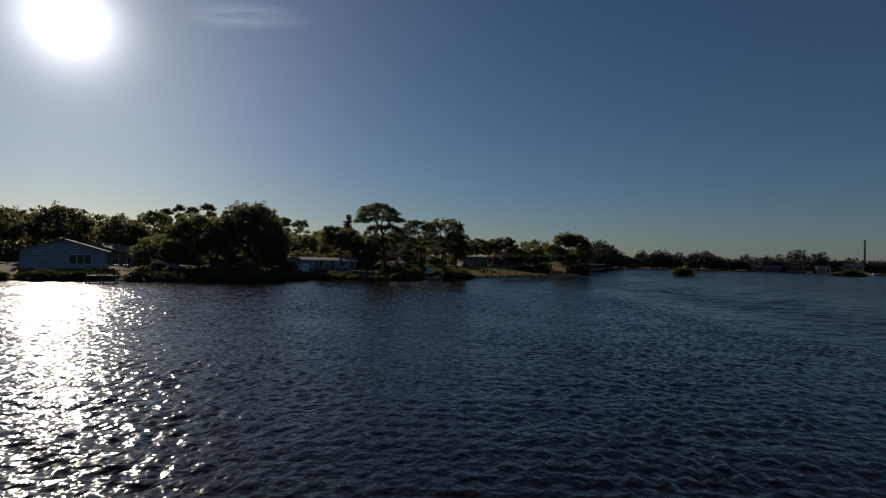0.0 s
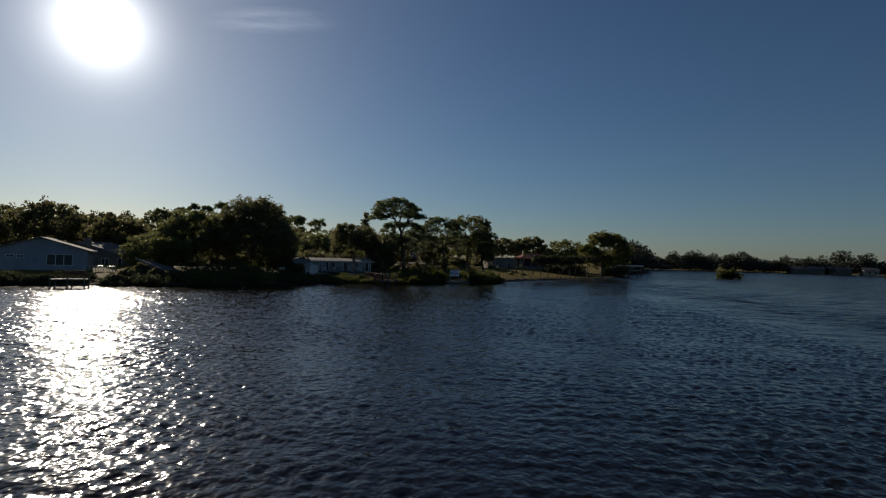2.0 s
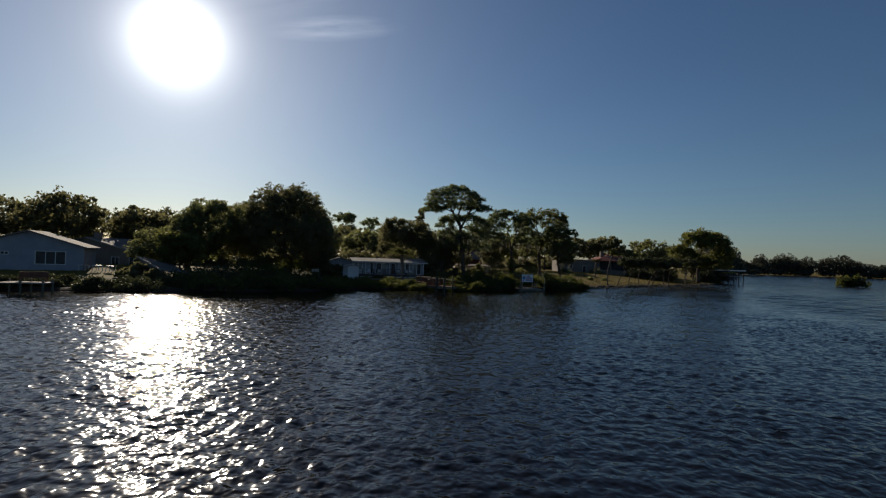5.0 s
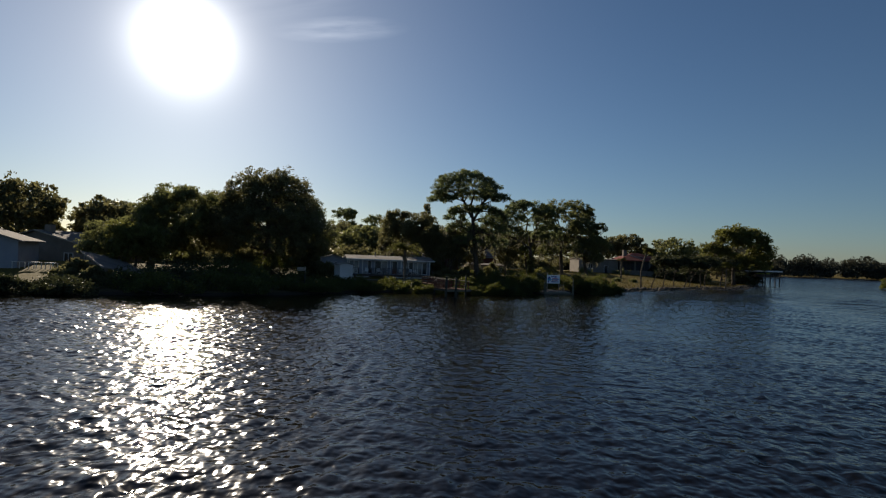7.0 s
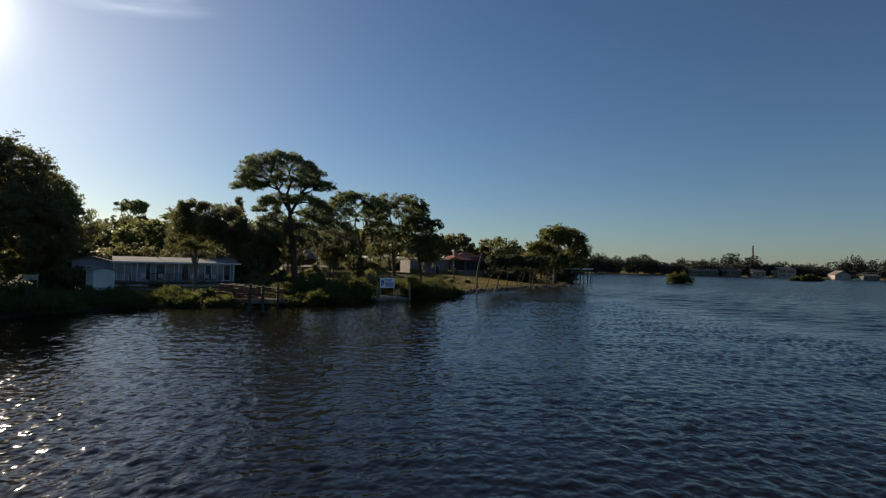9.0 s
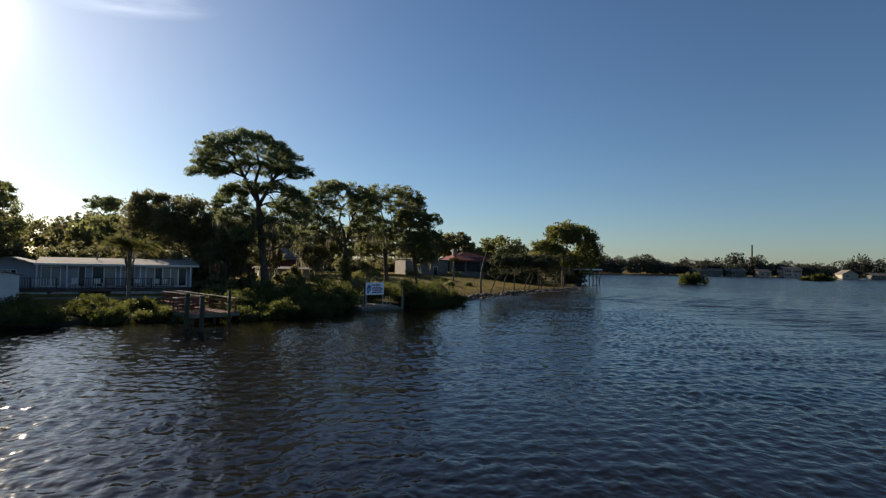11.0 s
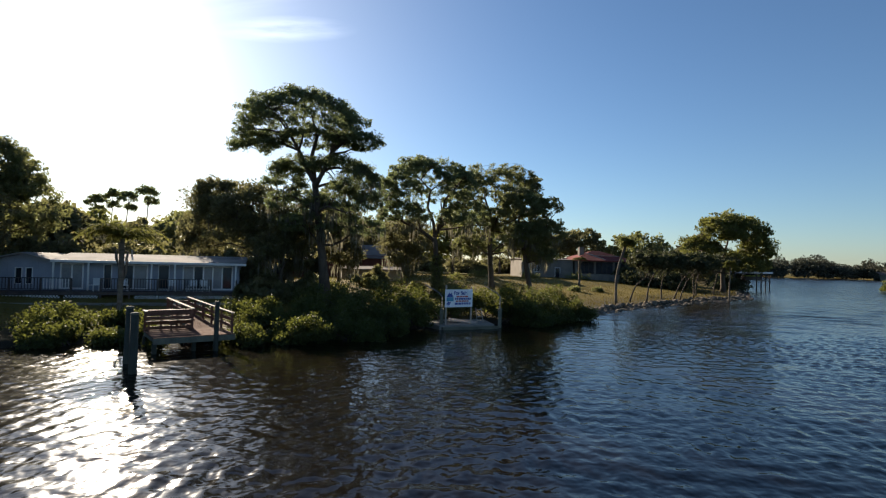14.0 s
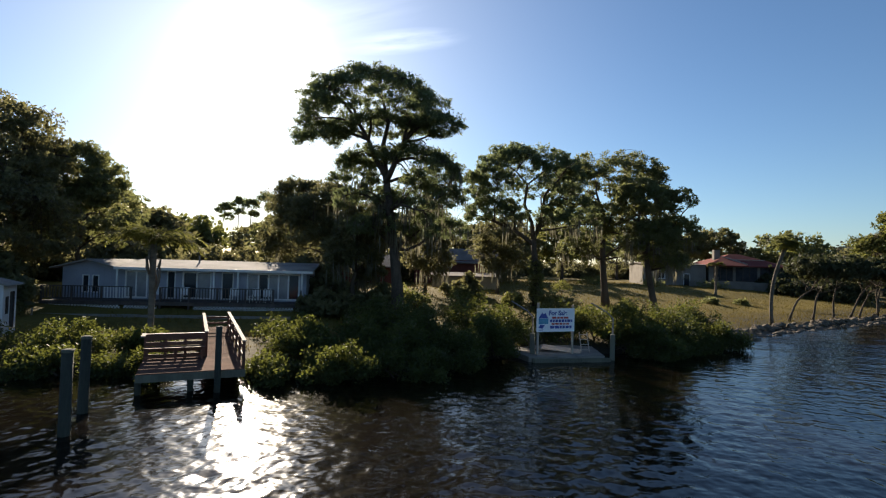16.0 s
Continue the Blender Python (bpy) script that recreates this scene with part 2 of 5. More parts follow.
SIGN_WHITE = surface("sign_white_board", (0.72, 0.73, 0.76), (0.82, 0.83, 0.85), 0.45, 2, 30, 0.03)
SIGN_BLUE = surface("sign_blue_paint", (0.03, 0.05, 0.24), (0.05, 0.08, 0.32), 0.5, 4, 30, 0.02)
SIGN_TEAL = surface("sign_teal_paint", (0.05, 0.22, 0.36), (0.12, 0.36, 0.50), 0.5, 6, 30, 0.02)
SIGN_RED = surface("sign_red_paint", (0.4, 0.05, 0.05), (0.5, 0.08, 0.07), 0.5, 4, 30, 0.02)
CANVAS = surface("lime_canvas", (0.15, 0.19, 0.03), (0.27, 0.32, 0.06), 0.8, 2, 20, 0.1)
SCREEN = surface("dark_porch_screen", (0.02, 0.02, 0.022), (0.05, 0.05, 0.055), 0.7, 2, 40, 0.05)
PANE = glass_dark("window_glass", (0.02, 0.025, 0.03))
PANE_PALE = surface("curtained_window", (0.13, 0.14, 0.16), (0.22, 0.23, 0.25), 0.25, 2, 12, 0.02)
LEAF_PINE = foliage("pine_needles", (0.062, 0.074, 0.036), (0.125, 0.14, 0.064), (0.25, 0.29, 0.12), 0.42)
LEAF_OAK = foliage("oak_leaves", (0.062, 0.07, 0.032), (0.125, 0.13, 0.054), (0.27, 0.28, 0.10), 0.42)
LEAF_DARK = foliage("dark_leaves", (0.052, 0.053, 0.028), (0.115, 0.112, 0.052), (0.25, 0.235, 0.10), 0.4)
# near-black leaf colour holds the shade on the mangroves' fronts; tops glow by translucency
LEAF_BUSH = foliage("mangrove_leaves_shaded", (0.018, 0.026, 0.010), (0.052, 0.066, 0.022), (0.21, 0.23, 0.045), 0.3, 0.65)
LEAF_PALM = foliage("palm_fronds", (0.03, 0.042, 0.014), (0.08, 0.092, 0.03), (0.34, 0.34, 0.09), 0.42, 0.9)
LEAF_LIGHT = foliage("yellow_green_leaves", (0.05, 0.058, 0.018), (0.115, 0.12, 0.04), (0.25, 0.255, 0.065), 0.4)
LEAF_GRASS = foliage("dry_grass", (0.092, 0.074, 0.019), (0.15, 0.112, 0.028), (0.18, 0.14, 0.036), 0.3, 0.9)
MOSS = foliage("hanging_moss", (0.07, 0.07, 0.05), (0.17, 0.165, 0.125), (0.28, 0.26, 0.18), 0.35, 0.9)
# haze over the far shore is mixed into this greyed, low-contrast leaf colour
LEAF_FAR = foliage("far_leaves_hazed", (0.050, 0.054, 0.042), (0.088, 0.086, 0.064), (0.11, 0.11, 0.07), 0.18, 0.9)
# dimmer leaf copy: the shade within dense growth is put into its colour
LEAF_DENSE = foliage("shade_dimmed_leaves", (0.028, 0.034, 0.017), (0.072, 0.076, 0.036), (0.10, 0.11, 0.045), 0.25, 0.7)


# ---------------------------------------------------------------- mesh helpers
class Mesh:
    """Collects points and faces of one part."""

    def __init__(self):
        self.v, self.f = [], []

    def add(self, vs, fs):
        k = len(self.v)
        self.v += [tuple(p) for p in vs]
        self.f += [tuple(i + k for i in q) for q in fs]
        return self

    def box(self, lo, hi, m=None, bevel=0.0):
        """A box with chamfered upright edges, turned by the matrix m."""
        (x0, y0, z0), (x1, y1, z1) = lo, hi
        if bevel:
            b = min(bevel, 0.45 * (x1 - x0), 0.45 * (y1 - y0))
            ring = [(x0 + b, y0), (x1 - b, y0), (x1, y0 + b), (x1, y1 - b), (x1 - b, y1), (x0 + b, y1), (x0, y1 - b), (x0, y0 + b)]
        else:
            ring = [(x0, y0), (x1, y0), (x1, y1), (x0, y1)]
        return self.prism(ring, z0, z1, m)

    def prism(self, ring, z0, z1, m=None):
        k = len(ring)
        vs = [Vector((x, y, z)) for z in (z0, z1) for x, y in ring]
        fs = [tuple(range(k))[::-1], tuple(range(k, 2 * k))] + [(i, (i + 1) % k, k + (i + 1) % k, k + i) for i in range(k)]
        return self.add([m @ p for p in vs] if m else vs, fs)

    def slab(self, ring, thick):
        """A plate from a ring of points in space, thickened downwards."""
        k = len(ring)
        vs = [Vector(p) for p in ring] + [Vector(p) - Vector((0, 0, thick)) for p in ring]
        fs = [tuple(range(k)), tuple(range(k, 2 * k))[::-1]] + [(i, k + i, k + (i + 1) % k, (i + 1) % k) for i in range(k)]
        return self.add(vs, fs)

    def tube(self, path, radii, sides=6):
        path = [Vector(p) for p in path]
        vs, fs = [], []
        for i, p in enumerate(path):
            way = (path[min(i + 1, len(path) - 1)] - path[max(i - 1, 0)]).normalized()
            a = way.cross(Vector((0.31, 0.93, 0.17))).normalized()
            b = way.cross(a)
            for s in range(sides):
                w = 2 * math.pi * s / sides
                vs.append(p + (a * math.cos(w) + b * math.sin(w)) * radii[i])
        for i in range(len(path) - 1):
            for s in range(sides):
                t = (s + 1) % sides
                fs.append((i * sides + s, i * sides + t, (i + 1) * sides + t, (i + 1) * sides + s))
        fs += [tuple(range(sides))[::-1], tuple((len(path) - 1) * sides + s for s in range(sides))]
        return self.add(vs, fs)

    def beam(self, a, b, w, h):
        """A straight board from a to b, w wide and h high."""
        a, b = Vector(a), Vector(b)
        way = (b - a).normalized()
        side = way.cross(Vector((0, 0, 1)))
        side = side.normalized() if side.length > 1e-3 else Vector((1, 0, 0))
        up = side.cross(way).normalized()
        c = [(side * sx * w + up * sz * h) / 2 for sx, sz in ((-1, -1), (1, -1), (1, 1), (-1, 1))]
        return self.add([a + q for q in c] + [b + q for q in c], [(3, 2, 1, 0), (4, 5, 6, 7), (0, 1, 5, 4), (1, 2, 6, 5), (2, 3, 7, 6), (3, 0, 4, 7)])

    def data(self, name, material, smooth=False):
        me = bpy.data.meshes.new(name)
        me.from_pydata(self.v, [], self.f)
        me.materials.append(material)
        if smooth:
            me.polygons.foreach_set("use_smooth", [True] * len(me.polygons))
        me.update()
        return me


def part(name, mesh, material, parent=None, label="", smooth=False):
    ob = new(name, mesh.data(name, material, smooth) if isinstance(mesh, Mesh) else mesh)
    if parent:
        ob.parent = parent
        if parent.type == "EMPTY":
            ob.matrix_parent_inverse = Matrix.Translation(-parent.location)
    return tagged(ob, label)


def thing(name, at, label, category, group="", kind=""):
    ob = new(name)
    ob.location = at
    ob.empty_display_size = 0.3
    return tagged(ob, label, category, group, kind)


def quads(name, centres, along, across, material):
    """Leaf blades: a diamond round each centre."""
    n = len(centres)
    v = np.empty((n, 4, 3))
    v[:, 0], v[:, 1], v[:, 2], v[:, 3] = centres - along, centres + across - along * 0.1, centres + along, centres - across - along * 0.1
    me = bpy.data.meshes.new(name)
    me.vertices.add(4 * n)
    me.vertices.foreach_set("co", v.ravel())
    me.loops.add(4 * n)
    me.loops.foreach_set("vertex_index", np.arange(4 * n, dtype=np.int32))
    me.polygons.add(n)
    me.polygons.foreach_set("loop_start", np.arange(0, 4 * n, 4, dtype=np.int32))
    me.materials.append(material)
    me.update(calc_edges=True)
    return me


def unit(rng, n):
    d = rng.normal(size=(n, 3))
    return d / np.linalg.norm(d, axis=1, keepdims=True)


def blades(rng, centres, length, width, droop=0.0, spread=0.35):
    n = len(centres)
    a = unit(rng, n)
    a[:, 2] = a[:, 2] * (1 - droop) - droop
    a /= np.linalg.norm(a, axis=1, keepdims=True)
    b = np.cross(a, unit(rng, n))
    b /= np.linalg.norm(b, axis=1, keepdims=True) + 1e-9
    s = rng.uniform(1 - spread, 1 + spread, (n, 1))
    return a * length * s, b * width * s


# ---------------------------------------------------------------- ground and water
SEA = 0.55           # height of the water
BAY = np.array([(-260, -120), (-150, 10), (-100, 48), (-70, 66), (-58, 71.5), (-46, 76), (-41, 79.5), (-31, 85), (-26, 89), (-21.5, 96.5), (-17, 101.5),
                (-12.5, 103.2), (-9, 104.8), (-5.9, 106.6), (-2.8, 110.5), (-0.5, 113.8), (3.6, 115.2), (8.4, 121.5), (11.4, 126.2), (14, 130.5), (18, 134.8),
                (21.5, 138.6), (29, 147.5), (39, 157), (45, 170), (50, 180), (56, 192), (63, 215), (76, 250), (98, 310), (128, 400), (180, 425),
                (230, 425), (300, 410), (370, 398), (450, 340), (540, 160), (560, -100), (400, -300), (0, -350)], float)


def shore_distance(x, y):
    """Metres from the waterline: over land positive, over water negative."""
    p = np.stack([np.atleast_1d(x), np.atleast_1d(y)], -1).astype(float)
    best, inside = np.full(len(p), 1e9), np.zeros(len(p), bool)
    for i in range(len(BAY)):
        a, b = BAY[i], BAY[(i + 1) % len(BAY)]
        e = b - a
        t = np.clip(((p - a) @ e) / (e @ e), 0, 1)
        best = np.minimum(best, np.linalg.norm(p - a - t[:, None] * e, axis=1))
        cross = (a[1] > p[:, 1]) != (b[1] > p[:, 1])
        with np.errstate(divide="ignore", invalid="ignore"):
            inside ^= cross & (p[:, 0] < (b[0] - a[0]) * (p[:, 1] - a[1]) / (b[1] - a[1]) + a[0])
    return np.where(inside, -best, best)


def land(x, y):
    """Height of the ground."""
    d = shore_distance(x, y)
    s = np.clip((d - 3.2) / 26, 0, 1)
    up = 0.8 * np.clip(d / 1.1, 0, 1) + 1.6 * s * s * (3 - 2 * s)
    return np.where(d < 0, np.maximum(d * 0.4, -2.5), up)


def ground_at(x, y):
    return float(land(x, y)[0])


def stretch_axis(lo, hi, step, far):
    mid = np.arange(lo, hi + step, step)
    out = np.geomspace(step * 2, far, 22)
    return np.concatenate([(lo - out)[::-1], mid, hi + out])


gx, gy = stretch_axis(-90, 110, 1.25, 3800), stretch_axis(60, 230, 1.25, 3800)
XX, YY = np.meshgrid(gx, gy)
ZZ = land(XX.ravel(), YY.ravel())
ZZ = ZZ + np.where(ZZ > 0.3, 0.05 * np.sin(XX.ravel() * 1.7 + 3 * np.sin(YY.ravel() * 0.6)) * np.cos(YY.ravel() * 1.3), 0)
nx, ny = len(gx), len(gy)
idx = np.arange(nx * ny).reshape(ny, nx)
faces = np.stack([idx[:-1, :-1], idx[:-1, 1:], idx[1:, 1:], idx[1:, :-1]], -1).reshape(-1, 4)
gm = bpy.data.meshes.new("ground")
gm.from_pydata(np.stack([XX.ravel(), YY.ravel(), ZZ], -1).tolist(), [], faces.tolist())
gm.polygons.foreach_set("use_smooth", [True] * len(gm.polygons))
gm.materials.append(GROUND)
tagged(new("ground", gm), "dry yellow-green lawn sloping down to a muddy shore", "ground", kind="structure")


def wave_train(x, y, cell, fetch):
    """Wind waves: many small trains about one direction; cell: the local mesh step, fetch: 0 sheltered to 1 open water with longer waves."""
    rng = np.random.default_rng(17)
    z = np.zeros_like(x)
    count = 72
    for i in range(count):
        size = 0.45 * (4.5 / 0.45) ** ((i / (count - 1)) ** 3.6)
        way = radians(14) + rng.normal() * (0.6 if size < 0.9 else 0.35)
        steep = 0.035 if size < 0.9 else 0.009 + 0.026 * fetch
        k = 2 * math.pi / size
        z += np.where(size > 2 * cell, steep / k * np.sin(k * (math.sin(way) * x + math.cos(way) * y) + rng.uniform(0, 6.28)) * smooth_step((size / cell - 2) / 0.7), 0)
    for i in range(26):                                      # cross ripples thrown back by the banks
        size, way = rng.uniform(0.45, 0.7), radians(104) + rng.normal() * 0.45
        k = 2 * math.pi / size
        z += np.where(size > 2 * cell, 0.055 / k * np.sin(k * (math.sin(way) * x + math.cos(way) * y) + rng.uniform(0, 6.28)) * smooth_step((size / cell - 2) / 0.7), 0)
    return z


def grown(start, end, step, most):
    """Steps that grow evenly from one size to another."""
    r = 1 + (most - step) / (end - start)
    out, d = [], step
    while not out or out[-1] < end - start:
        d = min(d * r, most)
        out.append((out[-1] if out else 0) + d)
    return np.array(out)


def grid_axis(lo, hi, step, low_end, high_end, most, far):
    """Fine steps from lo to hi, growing ones on both sides, then great strides to the horizon."""
    out = np.geomspace(most * 2, far, 20)
    down, up = lo - grown(low_end, lo, step, most), hi + grown(hi, high_end, step, most)
    return np.concatenate([(down[-1] - out)[::-1], down[::-1], np.arange(lo, hi + step / 2, step), up, up[-1] + out])


def smooth_step(t):
    t = np.clip(t, 0, 1)
    return t * t * (3 - 2 * t)


WAVE_X, WAVE_Y = (-48, 24), (9, 112)
wx, wy = grid_axis(*WAVE_X, 0.18, -90, 120, 3.0, 3800), grid_axis(*WAVE_Y, 0.17, -20, 230, 3.0, 3800)
cell_x, cell_y = np.gradient(wx), np.gradient(wy)
WXX, WYY = (g.ravel() for g in np.meshgrid(wx, wy))
CELL = np.maximum(*(g.ravel() for g in np.meshgrid(cell_x, cell_y)))
nx, ny = len(wx), len(wy)
idx = np.arange(nx * ny).reshape(ny, nx)
faces = np.stack([idx[:-1, :-1], idx[:-1, 1:], idx[1:, 1:], idx[1:, :-1]], -1).reshape(-1, 4)
inner = 1 - smooth_step((CELL - 0.2) / 0.5)                  # where the mesh carries the short waves
meshed = 1 - smooth_step((CELL - 1.2) / 1.0)                 # where it carries the long ones
lee = 0.45 + 0.55 * smooth_step(np.where(WYY > 235, 1, -shore_distance(WXX, WYY) / 18))        # sheltered water lies calmer by the shore
cove = smooth_step((WYY - 66) / 18) * smooth_step((40 - WXX) / 20)                # within the point the long waves die down and ripples remain
gust = 0.88 + 0.16 * np.sin(WXX * 0.11 + 2 * np.sin(WYY * 0.07)) * np.sin(WYY * 0.09 + 1.3) + 0.12 * np.sin(WXX * 0.37 + WYY * 0.21 + 2 * np.sin(WYY * 0.16))
wm = bpy.data.meshes.new("water")
wm.vertices.add(nx * ny)
wm.vertices.foreach_set("co", np.stack([WXX, WYY, SEA + wave_train(WXX, WYY, CELL, 1 - inner) * lee * gust * (1 - 0.22 * cove)], -1).ravel())
wm.loops.add(faces.size)
wm.loops.foreach_set("vertex_index", faces.ravel().astype(np.int32))
wm.polygons.add(len(faces))
wm.polygons.foreach_set("loop_start", np.arange(0, faces.size, 4, dtype=np.int32))
wm.polygons.foreach_set("use_smooth", [True] * len(faces))
wm.update(calc_edges=True)
for name, field in (("ruffle", (lee + (1 - lee) * 0.6 * cove) * gust), ("flat_mesh", 0.55 * (1 - inner) + 0.45 * (1 - meshed)), ("ripple", 0.9 - 0.42 * cove + 0.3 * (1 - inner)), ("open_water", 0.5 * (1 - inner) + 0.5 * (1 - meshed))):
    wm.attributes.new(name, "FLOAT", "POINT").data.foreach_set("value", field.astype(np.float32))
wm.materials.append(WATER)
tagged(new("water", wm), "dark rippled bay water glittering under a low sun", "water", kind="structure")


# ---------------------------------------------------------------- plants
def bend(a, b, rng, sag=0.12, n=4):
    """A gently crooked path from a to b."""
    a, b = Vector(a), Vector(b)
    size = (b - a).length
    kick = Vector(rng.normal(size=3)) * size * sag
    pts = []
    wave = Vector(rng.normal(size=3)) * size * sag * 0.3
    for i in range(n + 1):
        t = i / n
        pts.append(a.lerp(b, t) + wave * math.sin(2 * math.pi * t) + kick * math.sin(math.pi * t) * (0.6 + 0.4 * t) + Vector((0, 0, size * 0.10 * math.sin(math.pi * t))))
    pts[0], pts[-1] = a, b
    return pts


def tree(label, base, masses, fork, trunk_r, leaf, leaves, seed, length=0.2, width=0.09, clump=1.0, flat=0.5, limbs=6, bark=None,
         moss=0, group="", category="tree", name="tree", low=-0.3, mid=None, ivy=0, tufts=7, shell=0.35, leaders=None):
    """A tree: tapered trunk, leaders and limbs that reach the clumps of a crown. masses: (x, y, z, rx, ry, rz, clumps) round the base; leaders: crooked upper stems as points round the base."""
    rng = np.random.default_rng(seed)
    x, y = base
    z = ground_at(x, y) - 0.08
    root = thing(name, (x, y, z), label, category, group)
    o = np.array([x, y, z])
    tips, sizes = [], []
    for mx, my, mz, rx, ry, rz, k in masses:
        d = unit(rng, k * 4)
        d = d[d[:, 2] > low][:k]
        r = rng.uniform(shell, 1.0, (len(d), 1)) ** 0.5
        tips.append(o + np.array([mx, my, mz]) + d * r * np.array([rx, ry, rz]))
        sizes.append(rng.uniform(0.65, 1.25, len(d)) * clump)
    tips, sizes = np.concatenate(tips), np.concatenate(sizes)
    wood = Mesh()
    foot, top = o.copy(), o + np.array(fork)
    trunk = bend(foot, top, rng, 0.03, 6) if mid is None else [Vector(foot), Vector(o + np.array(mid) * 0.5 + np.array([0, 0, 0.2])), Vector(o + np.array(mid)), Vector((o + np.array(mid)) * 0.5 + top * 0.5), Vector(top)]
    k = len(trunk)
    wood.tube(trunk, [trunk_r * (1.35 if i == 0 else 1.0 - 0.45 * i / (k - 1)) for i in range(k)], 9)
    # main limbs to far-apart clumps
    chosen = [int(np.argmax(tips[:, 2]))]
    while len(chosen) < min(limbs, len(tips)):
        chosen.append(int(np.argmax(np.min(np.linalg.norm(tips[:, None] - tips[chosen][None], axis=2), axis=1))))
    spots, boughs = [(Vector(p), trunk_r * 0.5) for p in trunk[k // 2:]], []
    twigs = Mesh()
    stems = [[Vector(o + np.array(p)) for p in way] for way in leaders or ()]
    if limbs >= 8 and not leaders:
        high = tips[tips[:, 2] > np.median(tips[:, 2])]
        ends = [int(np.argmax(high[:, 2]))]
        while len(ends) < 3:
            ends.append(int(np.argmax(np.min(np.linalg.norm(high[:, None] - high[ends][None], axis=2), axis=1))))
        stems = [bend(top, top + (high[e] - top) * 0.62, rng, 0.14, 5) for e in ends]
    for way in stems:
        n = len(way) - 1
        radii = [trunk_r * (0.5 - 0.32 * i / n) for i in range(n + 1)]
        boughs.append(Mesh().tube(way, radii, 7))
        spots += list(zip(way, radii))
    roots = np.array([p[:] for p, _ in spots])
    for c in chosen:
        gap = roots - tips[c]
        j = int(np.argmin(np.hypot(gap[:, 0], gap[:, 1]) + 0.6 * np.abs(gap[:, 2] + 0.9) + 2.0 * (gap[:, 2] > 0.2)))
        path = bend(spots[j][0], tips[c], rng, 0.15, 6)
        r0 = min(trunk_r * 0.3, spots[j][1] * 0.8)
        (bough := Mesh() if limbs >= 8 else wood).tube(path, [r0 * (1 - 0.85 * i / 6) for i in range(7)], 6)
        if bough is not wood:
            boughs.append(bough)
        spots += [(p, r0 * (1 - 0.85 * i / 6)) for i, p in enumerate(path) if i > 0]
    where = np.array([p[:] for p, _ in spots])
    for c in range(len(tips)):
        if c not in chosen:
            j = int(np.argmin(np.linalg.norm((where - tips[c]) * (1, 1, 1.3), axis=1)))
            path = bend(spots[j][0], tips[c], rng, 0.09, 3)
            r0 = max(min(spots[j][1] * 0.6, trunk_r * 0.2), 0.02)
            (twigs if limbs >= 8 else wood).tube(path, [r0, r0 * 0.7, r0 * 0.45, 0.012], 3)
    part("trunk", wood, bark or BARK, root, smooth=True)
    if twigs.v:
        tagged(part("branchwork", twigs, bark or BARK, root, smooth=True), "fine branches", kind="stuff")
    for bough in boughs:
        part("limb", bough, bark or BARK, root, smooth=True)
    # each clump breaks up into small tufts on twigs
    k_t = len(tips) * tufts
    d = unit(rng, k_t) * rng.uniform(0.3, 1.0, (k_t, 1)) ** 0.5
    d[:, 2] = d[:, 2] * flat + 0.1
    spread_of = np.repeat(sizes, tufts)[:, None]
    heads = np.repeat(tips, tufts, 0) + d * spread_of
    per = max(4, leaves // k_t)
    d = unit(rng, per * k_t) * rng.uniform(0.1, 1.0, (per * k_t, 1)) ** 0.5
    d[:, 2] *= 0.75
    c = np.repeat(heads, per, 0) + d * np.repeat(spread_of * rng.uniform(0.38, 0.75, (k_t, 1)), per, 0)
    a, b = blades(rng, c, length, width)
    part("crown", quads("crown", c, a, b, leaf), None, root)
    if ivy:
        n = ivy
        t = rng.uniform(0, 0.62, n)
        p = np.array([trunk[min(int(q * (k - 1)), k - 1)].lerp(trunk[min(int(q * (k - 1)) + 1, k - 1)], q * (k - 1) % 1)[:] for q in t])
        p += unit(rng, n) * np.array([1, 1, 0.3]) * (trunk_r + rng.uniform(0.0, 0.35, (n, 1)) * (1.3 - t[:, None]))
        a, b = blades(rng, p, 0.09, 0.07)
        part("climbing_ivy", quads("climbing_ivy", p, a, b, LEAF_OAK), None, root, "ivy climbing round the trunk")
    if moss:
        low_tips = tips[np.argsort(tips[:, 2])[: max(6, int(len(tips) * 0.5))]]
        low_tips = low_tips[: max(6, int(np.sum(low_tips[:, 2] < z + 0.62 * (tips[:, 2].max() - z))))]
        picks = low_tips[(len(low_tips) * rng.uniform(0, 1, moss) ** 1.5).astype(int)]
        n, strands = len(picks), 9
        c = np.repeat(picks, strands, 0) + rng.normal(size=(n * strands, 3)) * (0.24, 0.24, 0.2) + np.repeat(rng.normal(size=(n, 3)) * (0.15, 0.15, 0.2), strands, 0)
        drop = np.repeat(rng.uniform(0.15, 1.0, n) ** 1.6, strands)[:, None] * rng.uniform(0.5, 1.1, (n * strands, 1))
        a = np.concatenate([rng.normal(size=(n * strands, 2)) * 0.05, -np.ones((n * strands, 1))], 1) * drop
        b = unit(rng, n * strands) * (1, 1, 0) * 0.055
        tagged(part("hanging_moss", quads("hanging_moss", c + a, a, b, MOSS), None, root, "grey hanging moss"), kind="stuff")
    return root


